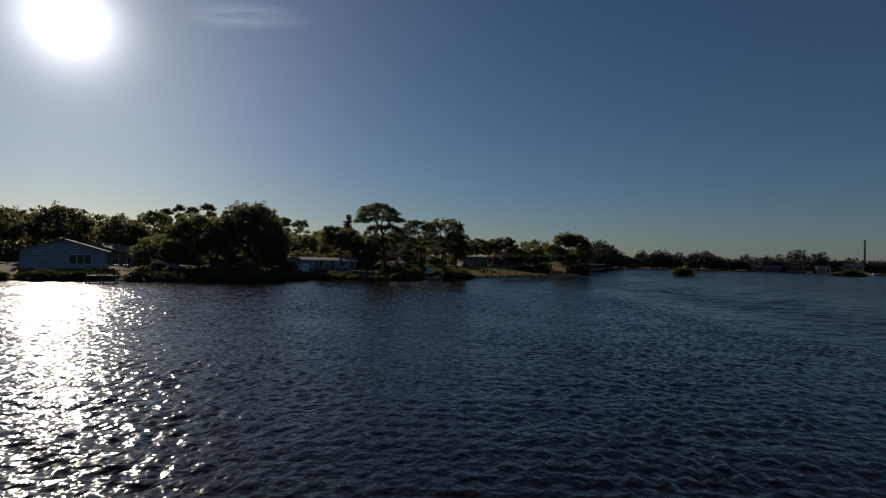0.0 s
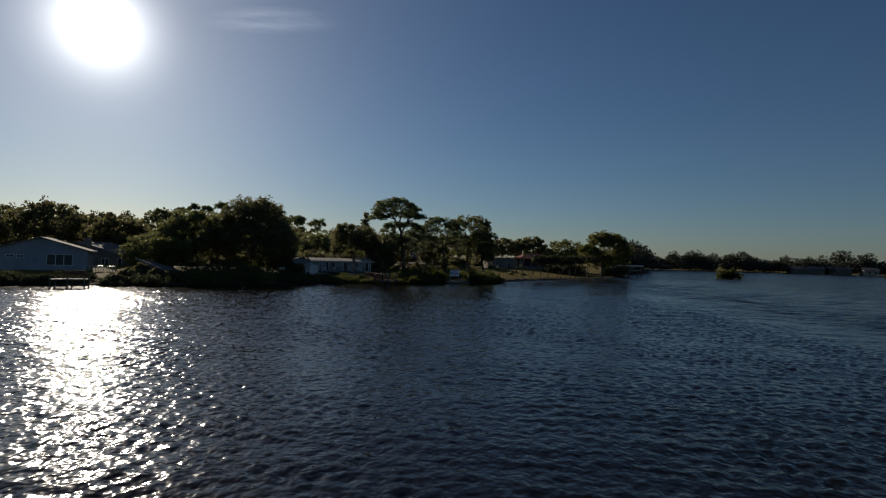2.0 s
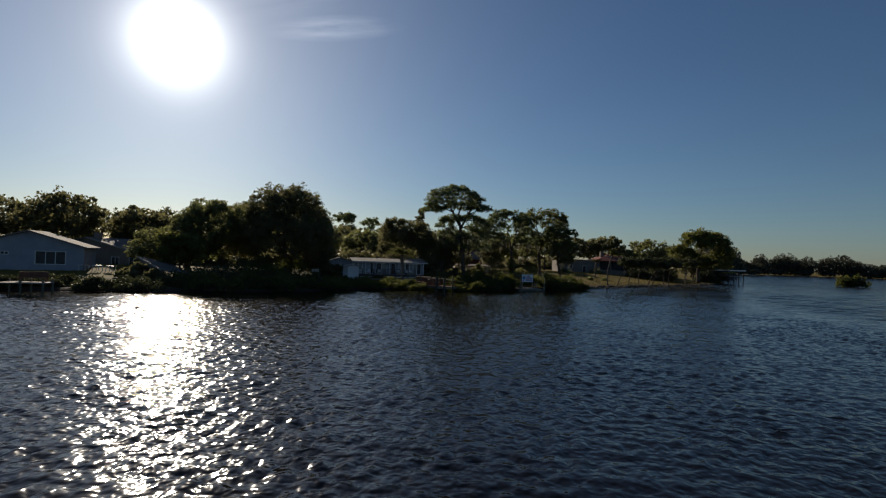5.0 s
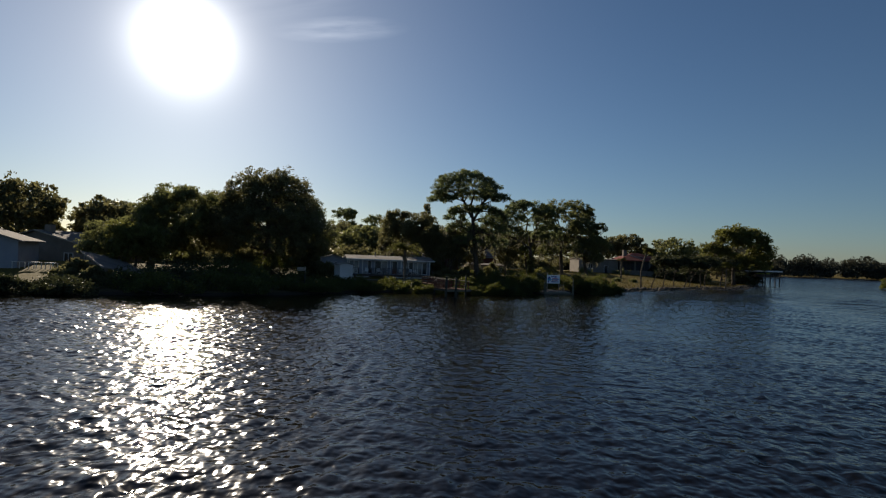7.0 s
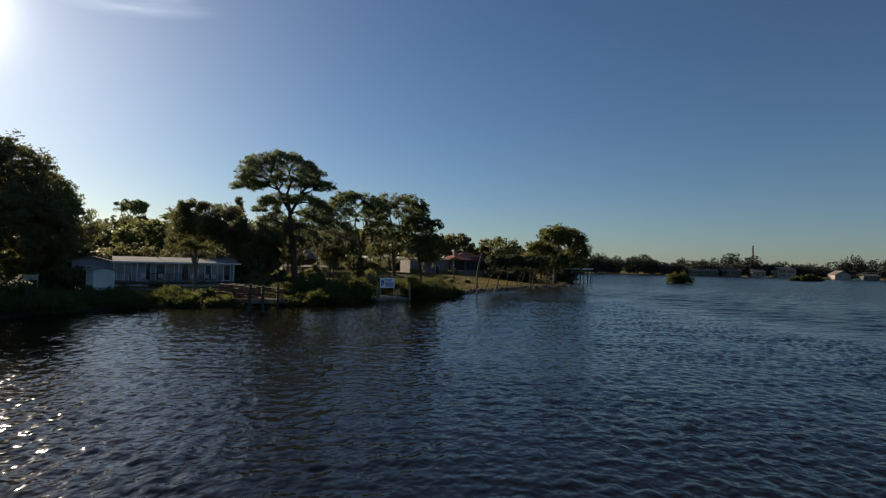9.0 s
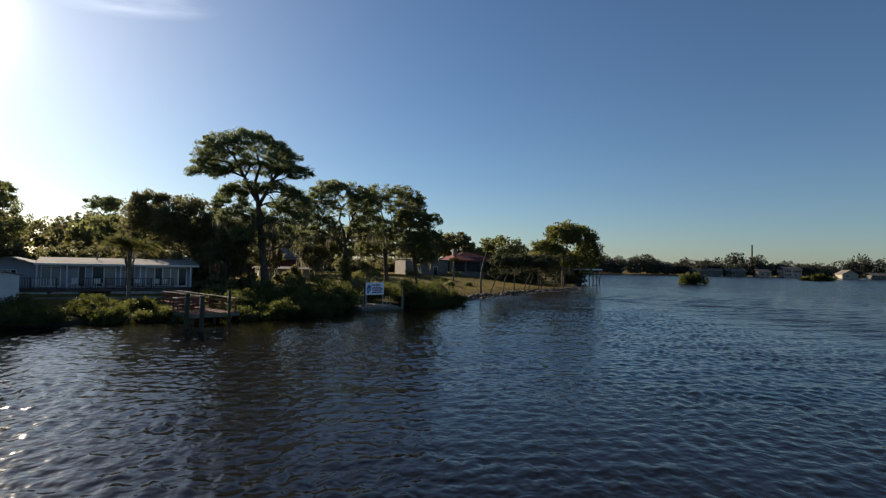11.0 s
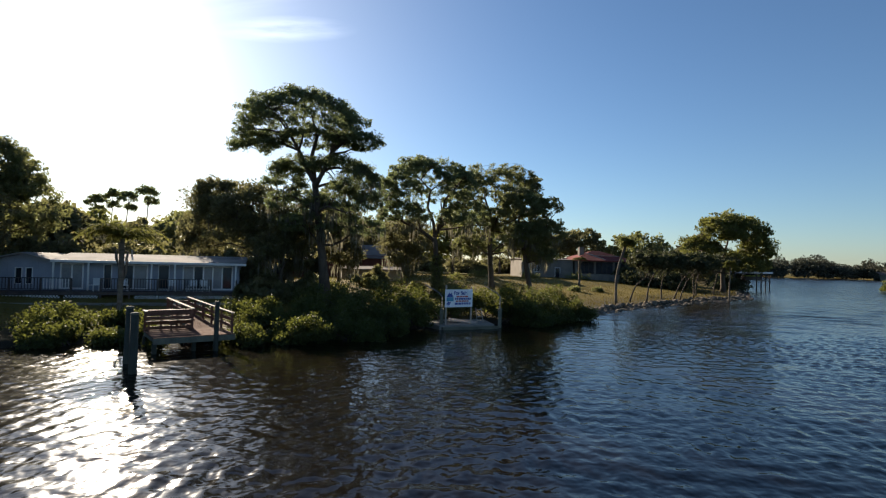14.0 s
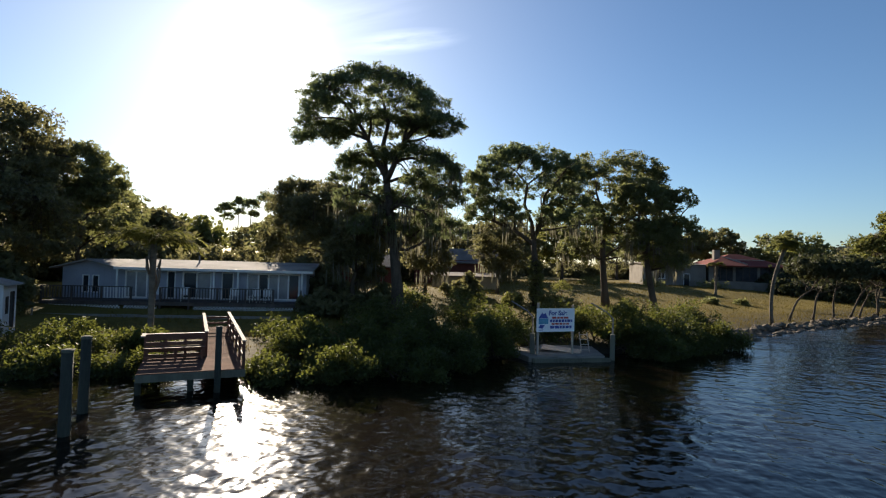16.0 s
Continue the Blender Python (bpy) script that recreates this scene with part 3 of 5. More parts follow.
def bush(label, x, y, rx, ry, h, seed, leaf, leaves, length=0.11, width=0.05, z=None, name="mangrove_bush", category="bush", group=""):
    """A dense shrub: many stems and leaf clumps down to the ground."""
    rng = np.random.default_rng(seed)
    z = max(ground_at(x, y), SEA - 0.1) if z is None else z
    root = thing(name, (x, y, z), label, category, group)
    k = max(14, int(9 * rx * ry * max(h, 1)))
    d = unit(rng, k)
    d[:, 2] = np.abs(d[:, 2])
    turn, ph = np.arctan2(d[:, 1], d[:, 0]), rng.uniform(0, 6.28, 3)
    lobes = 1 + 0.2 * np.sin(3 * turn + ph[0]) + 0.16 * np.sin(5 * turn + 4 * d[:, 2] + ph[1])
    rise = 1 + 0.22 * np.sin(2 * turn + ph[2]) + rng.normal(size=k) * 0.12
    tips = np.array([x, y, z + h * 0.12]) + d * rng.uniform(0.5, 1.0, (k, 1)) * np.stack([rx * lobes, ry * lobes, h * 0.85 * rise], 1)
    stems = Mesh()
    for p in tips[::4]:
        s = (x + rng.normal() * rx * 0.3, y + rng.normal() * ry * 0.3, z - 0.15)
        stems.tube(bend(s, p, rng, 0.1, 3), [0.045, 0.035, 0.02, 0.008], 3)
    part("stem", stems, BARK, root)
    per = max(10, leaves // k)
    c = np.repeat(tips, per, 0) + unit(rng, k * per) * rng.uniform(0.1, 1, (k * per, 1)) ** 0.5 * (0.5, 0.5, 0.42) * rng.uniform(0.7, 1.3, (k * per, 1))
    c[:, 2] = np.maximum(c[:, 2], z + 0.03)
    a, b = blades(rng, c, length, width)
    part("foliage", quads("foliage", c, a, b, leaf), None, root)
    return root


def feather_palm(label, x, y, top, seed, trunk_r=0.16, fronds=20, reach=2.2, lean=(0.0, 0.0), fan=False, z=None, bow=None):
    """A palm: ringed trunk and arching fronds with leaflets; fan: short fan blades."""
    rng = np.random.default_rng(seed)
    z = ground_at(x, y) - 0.05 if z is None else z
    root = thing("palm_tree", (x, y, z), label, "palm")
    crown = Vector((x + lean[0], y + lean[1], top))
    foot = Vector((x, y, z))
    way = [foot.lerp(crown, t) + (Vector((bow[0], bow[1], 0)) * math.sin(math.pi * t) if bow else Vector()) for t in np.linspace(0, 1, 9)]
    part("trunk", Mesh().tube(way, [trunk_r * (1.4 if i == 0 else (1.05 if i % 2 else 0.95)) for i in range(9)], 10), BARK_GREY, root, smooth=True)
    for i in range(fronds):
        w, tilt = rng.uniform(0, 2 * math.pi), rng.uniform(-0.35, 1.15) if fan else rng.uniform(0.7, 1.5)
        size = reach * rng.uniform(0.75, 1.15)
        out = Vector((math.cos(w), math.sin(w), 0))
        spine = Mesh()
        pts = []
        for t in np.linspace(0, 1, 8):
            pts.append(crown + out * size * t * math.cos(tilt * (1 - 0.4 * t)) + Vector((0, 0, size * (math.sin(tilt) * t - (0.75 if fan else 0.92) * t * t))))
        spine.tube(pts, [0.03 * (1 - 0.8 * t) for t in np.linspace(0, 1, 8)], 4)
        side = out.cross(Vector((0, 0, 1)))
        fc, fa, fb = [], [], []
        if fan:
            for s in np.linspace(-1.35, 1.35, 17):
                d = (pts[4] - pts[3]).normalized() * math.cos(s) + side * math.sin(s) + Vector((0, 0, -0.18 * abs(s)))
                half = 0.42 * (1 - 0.18 * abs(s))
                fc.append(pts[3] + d * half), fa.append(d * half), fb.append(Vector((0, 0, 1)).cross(d).normalized() * 0.045)
        else:
            for t in np.linspace(0.1, 0.99, 36):
                q = pts[int(t * 7)].lerp(pts[min(int(t * 7) + 1, 7)], t * 7 % 1)
                half = 0.36 * math.sin(math.pi * (0.15 + 0.8 * t)) * reach / 2.2
                for sgn in (-1, 1):
                    d = (side * sgn + out * 0.55 + Vector((0, 0, -0.25 + rng.normal() * 0.3))).normalized()
                    fc.append(q + d * half), fa.append(d * half), fb.append(out * 0.03)
        me = quads("frond", np.array(fc), np.array(fa), np.array(fb), LEAF_PALM)
        blade = part("frond", me, None, root)
        part("midrib", spine, LEAF_PALM, blade)
    if not fan:
        for i in range(10):                     # dead fronds and stubs against the trunk
            w, drop = rng.uniform(0, 2 * math.pi), rng.uniform(0.5, 1.3)
            out = Vector((math.cos(w), math.sin(w), 0))
            top_of = foot.lerp(crown, 1 - rng.uniform(0, 0.5) ** 1.3)
            pts = [top_of + out * trunk_r * 0.9, top_of + out * (trunk_r + 0.16) - Vector((0, 0, 0.1)), top_of + out * (trunk_r + 0.12) - Vector((0, 0, 0.6 * drop)), top_of + out * (trunk_r + 0.03) - Vector((0, 0, drop))]
            part("dead_frond", Mesh().tube(pts, [0.02, 0.045, 0.07, 0.015], 5), BARK_GREY, root, "withered hanging frond")
    return root


def rock_mesh(seed):
    rng = np.random.default_rng(seed)
    bm = bmesh.new()
    bmesh.ops.create_icosphere(bm, subdivisions=1, radius=0.5)
    for v in bm.verts:
        v.co *= rng.uniform(0.72, 1.15)
        v.co.z *= 0.7
    me = bpy.data.meshes.new("rock")
    bm.to_mesh(me)
    bm.free()
    me.materials.append(ROCK)
    return me


# the tall pine by the water and its neighbours
tree("tall flat-topped pine with crooked limbs and hanging moss", (-10.5, 119.5),
     [(-1.9, -1.0, 13.2, 4.9, 4.2, 2.7, 300), (-5.4, -1.0, 11.7, 1.9, 1.8, 1.0, 60), (2.3, -1.5, 12.0, 2.0, 1.9, 0.7, 44), (-0.8, -0.8, 12.3, 3.2, 2.6, 0.8, 60),
      (-3.6, 0.3, 9.4, 1.4, 1.3, 1.5, 44), (-2.2, -0.5, 10.3, 1.7, 1.4, 0.8, 36), (0.9, -0.8, 10.3, 1.9, 1.5, 0.8, 40), (2.1, -0.6, 8.9, 1.9, 1.6, 1.7, 66),
      (-2.6, 0.3, 7.6, 2.2, 1.8, 1.5, 70), (2.0, -0.2, 7.4, 2.2, 1.8, 1.5, 64), (-1.6, 0.4, 5.8, 2.4, 2.0, 1.3, 60), (2.0, 0.3, 5.6, 2.3, 1.9, 1.3, 56)],
     (-0.9, -0.8, 9.2), 0.40, LEAF_PINE, 98000, 11, 0.12, 0.03, 0.5, 0.36, 30, moss=130, tufts=5, shell=0.55, name="pine_tree", category="pine", mid=(-0.5, 0.0, 4.6), low=-0.22,
     leaders=[[(-0.9, -0.8, 9.2), (-1.7, -0.9, 10.5), (-2.2, -0.8, 11.6), (-2.65, -1.2, 12.5), (-3.2, -1.0, 13.6)], [(-0.9, -0.8, 9.2), (-1.3, -0.5, 11.2), (-0.8, -0.9, 12.6), (-1.2, -1.1, 14.2)],
              [(-0.9, -0.8, 8.8), (-0.2, -1.1, 10.0), (0.3, -1.0, 11.3), (1.3, -1.4, 12.5), (1.6, -1.2, 13.4)]])
tree("spreading oak with an ivy-covered trunk", (-2.9, 130.5),
     [(-0.9, -2.6, 9.7, 4.5, 3.4, 3.0, 260), (-3.2, -2.4, 7.4, 2.4, 1.8, 1.5, 70), (2.4, -1.6, 7.2, 2.2, 1.8, 1.8, 60)],
     (-0.3, -1.0, 5.6), 0.36, LEAF_PINE, 52000, 21, 0.11, 0.036, 0.44, 0.6, 26, tufts=5, shell=0.6, moss=30, ivy=2600, name="oak_tree",
     leaders=[[(-0.3, -1.0, 5.5), (-0.45, -1.2, 6.9), (-1.0, -1.6, 8.3), (-0.75, -2.0, 9.8), (-1.6, -2.2, 10.8)], [(-0.3, -1.0, 5.5), (0.0, -1.2, 6.3), (0.4, -1.6, 7.7), (0.6, -2.0, 9.0), (1.7, -2.2, 10.2)],
              [(-0.3, -1.0, 5.2), (-1.6, -1.8, 6.2), (-3.2, -2.2, 6.9), (-4.4, -2.4, 8.0)]])
tree("broad oak hung with grey moss on the lawn", (2.5, 138.0),
     [(0.1, 0.5, 11.0, 5.4, 4.2, 3.2, 250), (-2.6, 0, 7.6, 3.2, 2.4, 2.4, 100), (2.8, 0, 7.2, 3.2, 2.4, 2.4, 100), (3.6, 0.4, 4.9, 2.4, 2.0, 1.5, 56), (-2.2, 0.4, 5.2, 2.2, 1.8, 1.3, 40)],
     (-0.2, 0.6, 7.0), 0.34, LEAF_OAK, 68000, 31, 0.11, 0.042, 0.54, 0.6, 20, moss=80, tufts=5, shell=0.5, name="oak_tree")
tree("leaning oak with a sparse mossy crown", (6.2, 131.5),
     [(-1.2, -0.6, 8.8, 2.5, 2.2, 2.0, 120), (-0.5, -1, 6.0, 2.2, 1.8, 1.9, 90), (1.0, -0.5, 9.2, 1.6, 1.3, 0.9, 20), (1.2, -0.4, 6.6, 1.9, 1.6, 1.5, 50), (0.4, -0.6, 4.4, 1.7, 1.5, 1.0, 34)],
     (-1.0, -0.4, 6.6), 0.28, LEAF_OAK, 38000, 41, 0.11, 0.042, 0.46, 0.6, 12, moss=60, tufts=5, shell=0.5, name="oak_tree")
tree("dark dense oak beside the house", (-19.2, 128.0),
     [(-1.0, 0, 6.4, 3.0, 2.6, 3.0, 60), (1.6, -0.6, 4.4, 2.6, 2.6, 2.8, 50), (-6.0, 4.0, 7.6, 3.4, 3.0, 2.7, 55), (-6, 4, 4.5, 3.8, 3, 3, 40)],
     (-0.5, 0, 3.6), 0.3, LEAF_DARK, 46000, 51, 0.14, 0.065, 0.95, 0.65, 8, moss=40, name="oak_tree", low=-0.8)
tree("mossy shrubby oak under the pine", (-14.6, 121.5),
     [(0, 0, 3.8, 2.2, 1.9, 2.6, 44), (0.6, 0, 5.9, 1.6, 1.5, 1.2, 20)], (0, 0, 2.6), 0.2, LEAF_DARK, 22000, 52, 0.12, 0.05, 0.75, 0.65, 6, moss=60, name="oak_tree", low=-0.8)

# the great dark trees at the water's edge
tree("huge dome-shaped dark oak reaching down to the water", (-39.0, 112.0),
     [(0.3, 0, 8.5, 6.4, 6.4, 5.2, 420), (-8.0, 0.3, 6.4, 4.6, 4.4, 3.8, 190), (0.6, -2.4, 4.6, 9.0, 8.0, 4.6, 400)], (0.2, 0, 4.6), 0.6, LEAF_DARK, 125000, 61, 0.13, 0.07, 0.85, 0.7, 12, name="oak_tree", low=-0.6, tufts=5)
tree("smaller feathery oak beside the dome-shaped tree", (-50.0, 103.5),
     [(3.2, 0.5, 6.1, 5.0, 4.6, 4.0, 150), (-0.5, -1.5, 2.8, 6.6, 6, 3.0, 130)], (1.0, 0, 3.4), 0.4, LEAF_OAK, 44000, 62, 0.18, 0.075, 0.95, 0.7, 8, name="oak_tree", low=-0.6)
tree("rounded yellowish tree by the shore", (-45.6, 95.6),
     [(0, 0, 3.2, 2.7, 2.5, 2.4, 60)], (0, 0, 1.8), 0.18, LEAF_LIGHT, 13000, 63, 0.16, 0.075, 0.9, 0.7, 6, low=-0.6)
tree("feathery light-green tree beside the dark oak", (-36.8, 119.0),
     [(-1.2, 0, 7.8, 4.4, 3.8, 3.4, 150), (0.8, 0, 5.0, 4.2, 3.4, 3.0, 90)], (0, 0, 3.6), 0.22, LEAF_OAK, 34000, 64, 0.15, 0.055, 0.7, 0.6, 8, low=-0.6)

# trees behind the houses and at the back of the lawns: x, y, crown height, half width, leaf, seed
SHADE_NEAR = (
        (-79, 112, 11.6, 6.0, LEAF_DARK, 1), (-94.5, 112, 11, 7.5, LEAF_DARK, 2), (-71, 121, 9.6, 5.5, LEAF_DARK, 3), (-102, 164, 13.8, 9.5, LEAF_DARK, 4),
        (-93, 174, 15.5, 6.0, LEAF_OAK, 5), (-79, 168, 10, 7.5, LEAF_DARK, 6), (-66, 150, 8.2, 7.0, LEAF_OAK, 7), (-58, 135, 7.6, 6, LEAF_DARK, 8),
        (-53, 147, 7.8, 6, LEAF_LIGHT, 9), (-43.5, 131.5, 7.2, 3.6, LEAF_DARK, 31), (-36, 150, 8.0, 6.5, LEAF_OAK, 10), (-26, 165, 9.8, 7, LEAF_DARK, 12), (-14, 172, 9.6, 7, LEAF_DARK, 13))
SHADE_FAR = (
        (-4, 182, 9.4, 7, LEAF_LIGHT, 14), (6, 205, 10.6, 7.5, LEAF_OAK, 15), (17, 214, 10.5, 7, LEAF_DARK, 16), (27, 216, 11.6, 6.5, LEAF_DARK, 17),
        (38, 206, 10.6, 7.5, LEAF_OAK, 18), (-110, 140, 13, 8, LEAF_DARK, 19), (-128, 120, 13, 9, LEAF_DARK, 20), (-52, 178, 10.5, 8, LEAF_DARK, 22),
        (-40, 196, 12, 8, LEAF_DARK, 23), (-20, 205, 11, 9, LEAF_OAK, 24), (-70, 190, 10, 8, LEAF_DARK, 25), (-120, 175, 14, 9, LEAF_DARK, 26), (54, 214, 9, 7, LEAF_DARK, 27), (60, 236, 9.5, 8, LEAF_DARK, 28))
for x, y, top, wide, leaf, seed in SHADE_NEAR + SHADE_FAR:
    r = random.Random(seed)
    skirt = [] if -20 < x < 30 and y > 180 else [(r.uniform(-1, 1), r.uniform(-1, 1), top * 0.38, wide * 0.95, wide * 0.9, top * 0.3, 90)]
    tree("shade tree with a dense rounded crown beyond the gardens", (x, y),
         [(0, 0, top * 0.64, wide, wide, top * 0.36, 170)] + skirt,
         (0, 0, top * 0.32), 0.3, leaf, 8200, 100 + seed, 0.32, 0.19, 1.1, 0.75, 6, group="shade trees", low=-0.7, tufts=3)
# slim pines standing above the roofs, and a cypress
for x, y, top, wide, seed in ((-58.6, 197, 17.4, 3.2, 1), (-107.5, 246, 26.0, 3.0, 2), (-117, 250, 24.6, 2.5, 3), (-125.5, 254, 25.6, 2.7, 4), (-133, 256, 24.0, 3.0, 6), (-69, 262, 20.5, 4.5, 5)):
    tree("slim pine with a small tufted crown", (x, y), [(0, 0, top - 3.5, wide, wide, 2.3, 22), (0.8, 0, top - 6.5, wide * 0.8, wide * 0.8, 1.5, 10)],
         (0, 0, top - 5.5), 0.26, LEAF_PINE, 2600, 200 + seed, 0.45, 0.13, 1.2, 0.5, 8, name="pine_tree", category="pine", group="slim pines")
tree("slender dark cypress spire", (-32.5, 192), [(0, 0, 14.6, 1.0, 1.0, 2.6, 20), (0, 0, 10, 1.6, 1.6, 4, 30)], (0, 0, 9), 0.2, LEAF_DARK, 2500, 301, 0.4, 0.14, 0.8, 0.9, 4, name="cypress_tree", category="cypress", low=-0.9)
# the broad tree on the point
tree("broad yellow-green oak on the point", (43.5, 175),
     [(-1.4, -2.5, 10.6, 3.8, 3.4, 2.9, 100), (2.8, -1.0, 10.2, 3.9, 3.6, 2.9, 110), (5.6, 0, 7.4, 3.0, 3.0, 2.8, 80), (-4.4, -1.0, 7.4, 3.4, 3.2, 2.7, 80),
      (-2.0, 0, 5.2, 5.0, 4.0, 2.4, 80), (3.6, 0.5, 4.8, 4.4, 3.6, 2.2, 70)],
     (0, 0, 4.6), 0.45, LEAF_LIGHT, 40000, 71, 0.19, 0.10, 0.9, 0.6, 12, name="oak_tree", low=-0.5, tufts=5)
# small leaning trees on the rocky bank
for x, y, top, lx, ly, wide, seed in ((17.3, 138.6, 3.6, 1.7, 0.4, 1.8, 1), (19.6, 140.2, 3.4, 0.6, 0.4, 1.7, 2), (22.0, 142.4, 3.7, 0.2, 0.2, 1.9, 3), (24.6, 146.0, 3.6, 1.3, 0.3, 1.9, 4),
                                     (25.6, 146.6, 3.3, 0.9, 0.3, 1.7, 5), (29.0, 151.0, 3.8, 0.1, 0.2, 2.0, 6), (31.5, 156.5, 3.9, 0.3, 0.2, 2.2, 7), (36.0, 161.5, 4.0, 0.5, 0.2, 2.3, 8)):
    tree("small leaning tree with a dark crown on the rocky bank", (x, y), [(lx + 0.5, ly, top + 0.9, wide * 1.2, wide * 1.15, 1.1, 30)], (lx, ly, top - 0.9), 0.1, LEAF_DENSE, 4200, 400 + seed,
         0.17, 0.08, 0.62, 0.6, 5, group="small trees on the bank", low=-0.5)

tree("mossy tree with dull brownish leaves by the barn", (-7.4, 137.5), [(0, 0, 5.0, 2.6, 2.2, 1.9, 60), (0.2, 0, 3.2, 2.2, 1.8, 1.2, 30)], (0, 0, 2.6), 0.16, LEAF_DARK, 12000, 73, 0.13, 0.06, 0.7, 0.6, 7, moss=40, low=-0.7)
tree("slim dark tree among the moss-hung oaks", (-13.2, 133.0), [(0, 0, 5.6, 2.4, 2.2, 2.4, 60), (0.2, 0, 3.0, 2.4, 2, 1.6, 36)], (0, 0, 2.6), 0.16, LEAF_DARK, 14000, 74, 0.14, 0.065, 0.8, 0.6, 7, moss=40, low=-0.7)

tree("bare twiggy shrub with few leaves on the lawn", (-1.4, 136.6), [(0, 0, 1.4, 0.9, 0.8, 0.7, 40)], (0, 0, 0.3), 0.05, LEAF_LIGHT, 500, 75, 0.06, 0.03, 0.3, 0.7, 14, name="bare_shrub", category="shrub")

# palms
feather_palm("feathery palm with arching fronds in front of the house", -18.4, 107.6, 5.4, 1, 0.14, 26, 2.8)
feather_palm("tall leaning cabbage palm on the rocky bank", 14.9, 134.6, 7.3, 2, 0.125, 36, 1.1, (0.9, -0.5), True, bow=(-0.45, 0))
feather_palm("short cabbage palm on the bank", 33.3, 150.8, 5.6, 3, 0.09, 24, 1.0, (0.2, 0.0), True)
feather_palm("young palm on the lawn", 16.0, 160.0, 5.6, 4, 0.14, 18, 1.3)

# mangroves along the shore: x, y, half widths, height, leaf
# mangrove bushes along four stretches of the bank: x, y, two radii, height
FAR_BANK = ((-84, 60, 4, 2.4, 1.2), (-77, 64.5, 3.6, 2.2, 1.2), (-70, 69, 3.6, 2.2, 1.2), (-62, 73, 3.5, 2.2, 1.3), (-59.5, 72.2, 2.4, 1.4, 0.9), (-55, 74.2, 2.4, 1.4, 0.9), (-55, 76.5, 3.2, 2.2, 1.2), (-51, 76, 2.2, 1.4, 0.9), (-50, 77.5, 2.6, 1.8, 1.0), (-49.2, 81.5, 2.0, 1.4, 0.9), (-48.6, 78.6, 2.0, 1.3, 0.9), (-43.6, 79.2, 2.0, 1.3, 1.0), (-41.5, 82.5, 2.4, 1.8, 1.0), (-40, 81, 3, 1.8, 1.2))
DOCK_BANK = ((-38.8, 87.5, 3, 2.4, 1.8), (-38.5, 92, 4, 3, 2.4), (-37, 98.5, 5, 4, 2.6), (-36.5, 86, 3.4, 2.2, 1.6), (-34, 84.6, 3.2, 1.8, 1.3), (-33, 96, 4, 3, 2.1), (-32, 90, 3, 2.2, 1.7), (-29, 100.5, 3, 2.6, 1.3), (-35.5, 107.5, 3.6, 2.4, 2.9), (-28.4, 89, 2.8, 1.8, 1.4), (-28, 94.5, 2.8, 2.2, 1.1), (-25.5, 104.0, 2.0, 1.6, 0.9), (-24.6, 98.6, 2.6, 2.2, 1.0), (-24.0, 94.4, 2.4, 1.8, 1.0), (-22.4, 102.2, 2.2, 1.7, 0.95))
COVE_BANK = ((-20.6, 99.2, 2.2, 1.6, 0.9), (-19.4, 104.4, 2.1, 1.6, 1.0), (-17.6, 102.0, 1.7, 1.2, 0.85), (-16.9, 105.6, 1.6, 1.4, 0.9), (-14.6, 103.0, 1.6, 1.2, 0.8), (-12.6, 110.6, 1.8, 1.6, 1.2), (-10.6, 107.4, 1.6, 1.4, 1.7), (-9.9, 104.4, 1.3, 1.0, 0.9), (-9.4, 113.2, 2.2, 2.0, 1.9), (-8.6, 108.8, 1.9, 1.6, 1.5), (-7.7, 105.2, 1.6, 1.1, 1.1), (-7.2, 112.4, 2.2, 1.8, 2.3), (-6.6, 108.4, 1.9, 1.5, 1.6), (-5.6, 110.8, 1.9, 1.4, 1.6))
POINT_BANK = ((-5.4, 106.8, 1.7, 1.2, 1.3), (-4.6, 114.0, 2.0, 1.8, 2.5), (-3.9, 109.2, 1.5, 1.3, 1.5), (-3.3, 111.6, 1.3, 1.2, 1.7), (-2.6, 113.9, 1.7, 1.5, 2.0), (-0.8, 118.0, 1.8, 1.3, 2.0), (1.6, 118.6, 1.8, 1.3, 2.0), (2.9, 116.4, 1.3, 1.2, 2.2), (3.2, 120.4, 2.0, 1.8, 2.2), (4.3, 117.6, 1.8, 1.6, 2.5), (4.4, 115.4, 1.4, 1.2, 1.6), (5.8, 120.2, 1.9, 1.7, 2.4), (6.4, 118.0, 1.5, 1.3, 1.7), (7.4, 123.0, 1.6, 1.4, 1.7), (8.2, 120.6, 1.4, 1.3, 1.5))
# west of x = -38 the dimmed leaves stand in for the bank's shade
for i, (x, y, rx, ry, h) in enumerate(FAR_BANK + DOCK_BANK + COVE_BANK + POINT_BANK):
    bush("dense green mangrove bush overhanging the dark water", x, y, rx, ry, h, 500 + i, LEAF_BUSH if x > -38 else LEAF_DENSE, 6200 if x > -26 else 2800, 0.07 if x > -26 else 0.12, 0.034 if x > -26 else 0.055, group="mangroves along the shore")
bush("mangrove clump growing out of the open water", 95.5, 205, 4.2, 2.8, 3.4, 540, LEAF_BUSH, 5000, 0.28, 0.13, z=SEA - 0.05, name="mangrove_islet")
bush("low mangrove clump standing in the far water", 232, 298, 9, 3, 3.2, 541, LEAF_BUSH, 3600, 0.5, 0.22, z=SEA - 0.05, name="mangrove_islet")
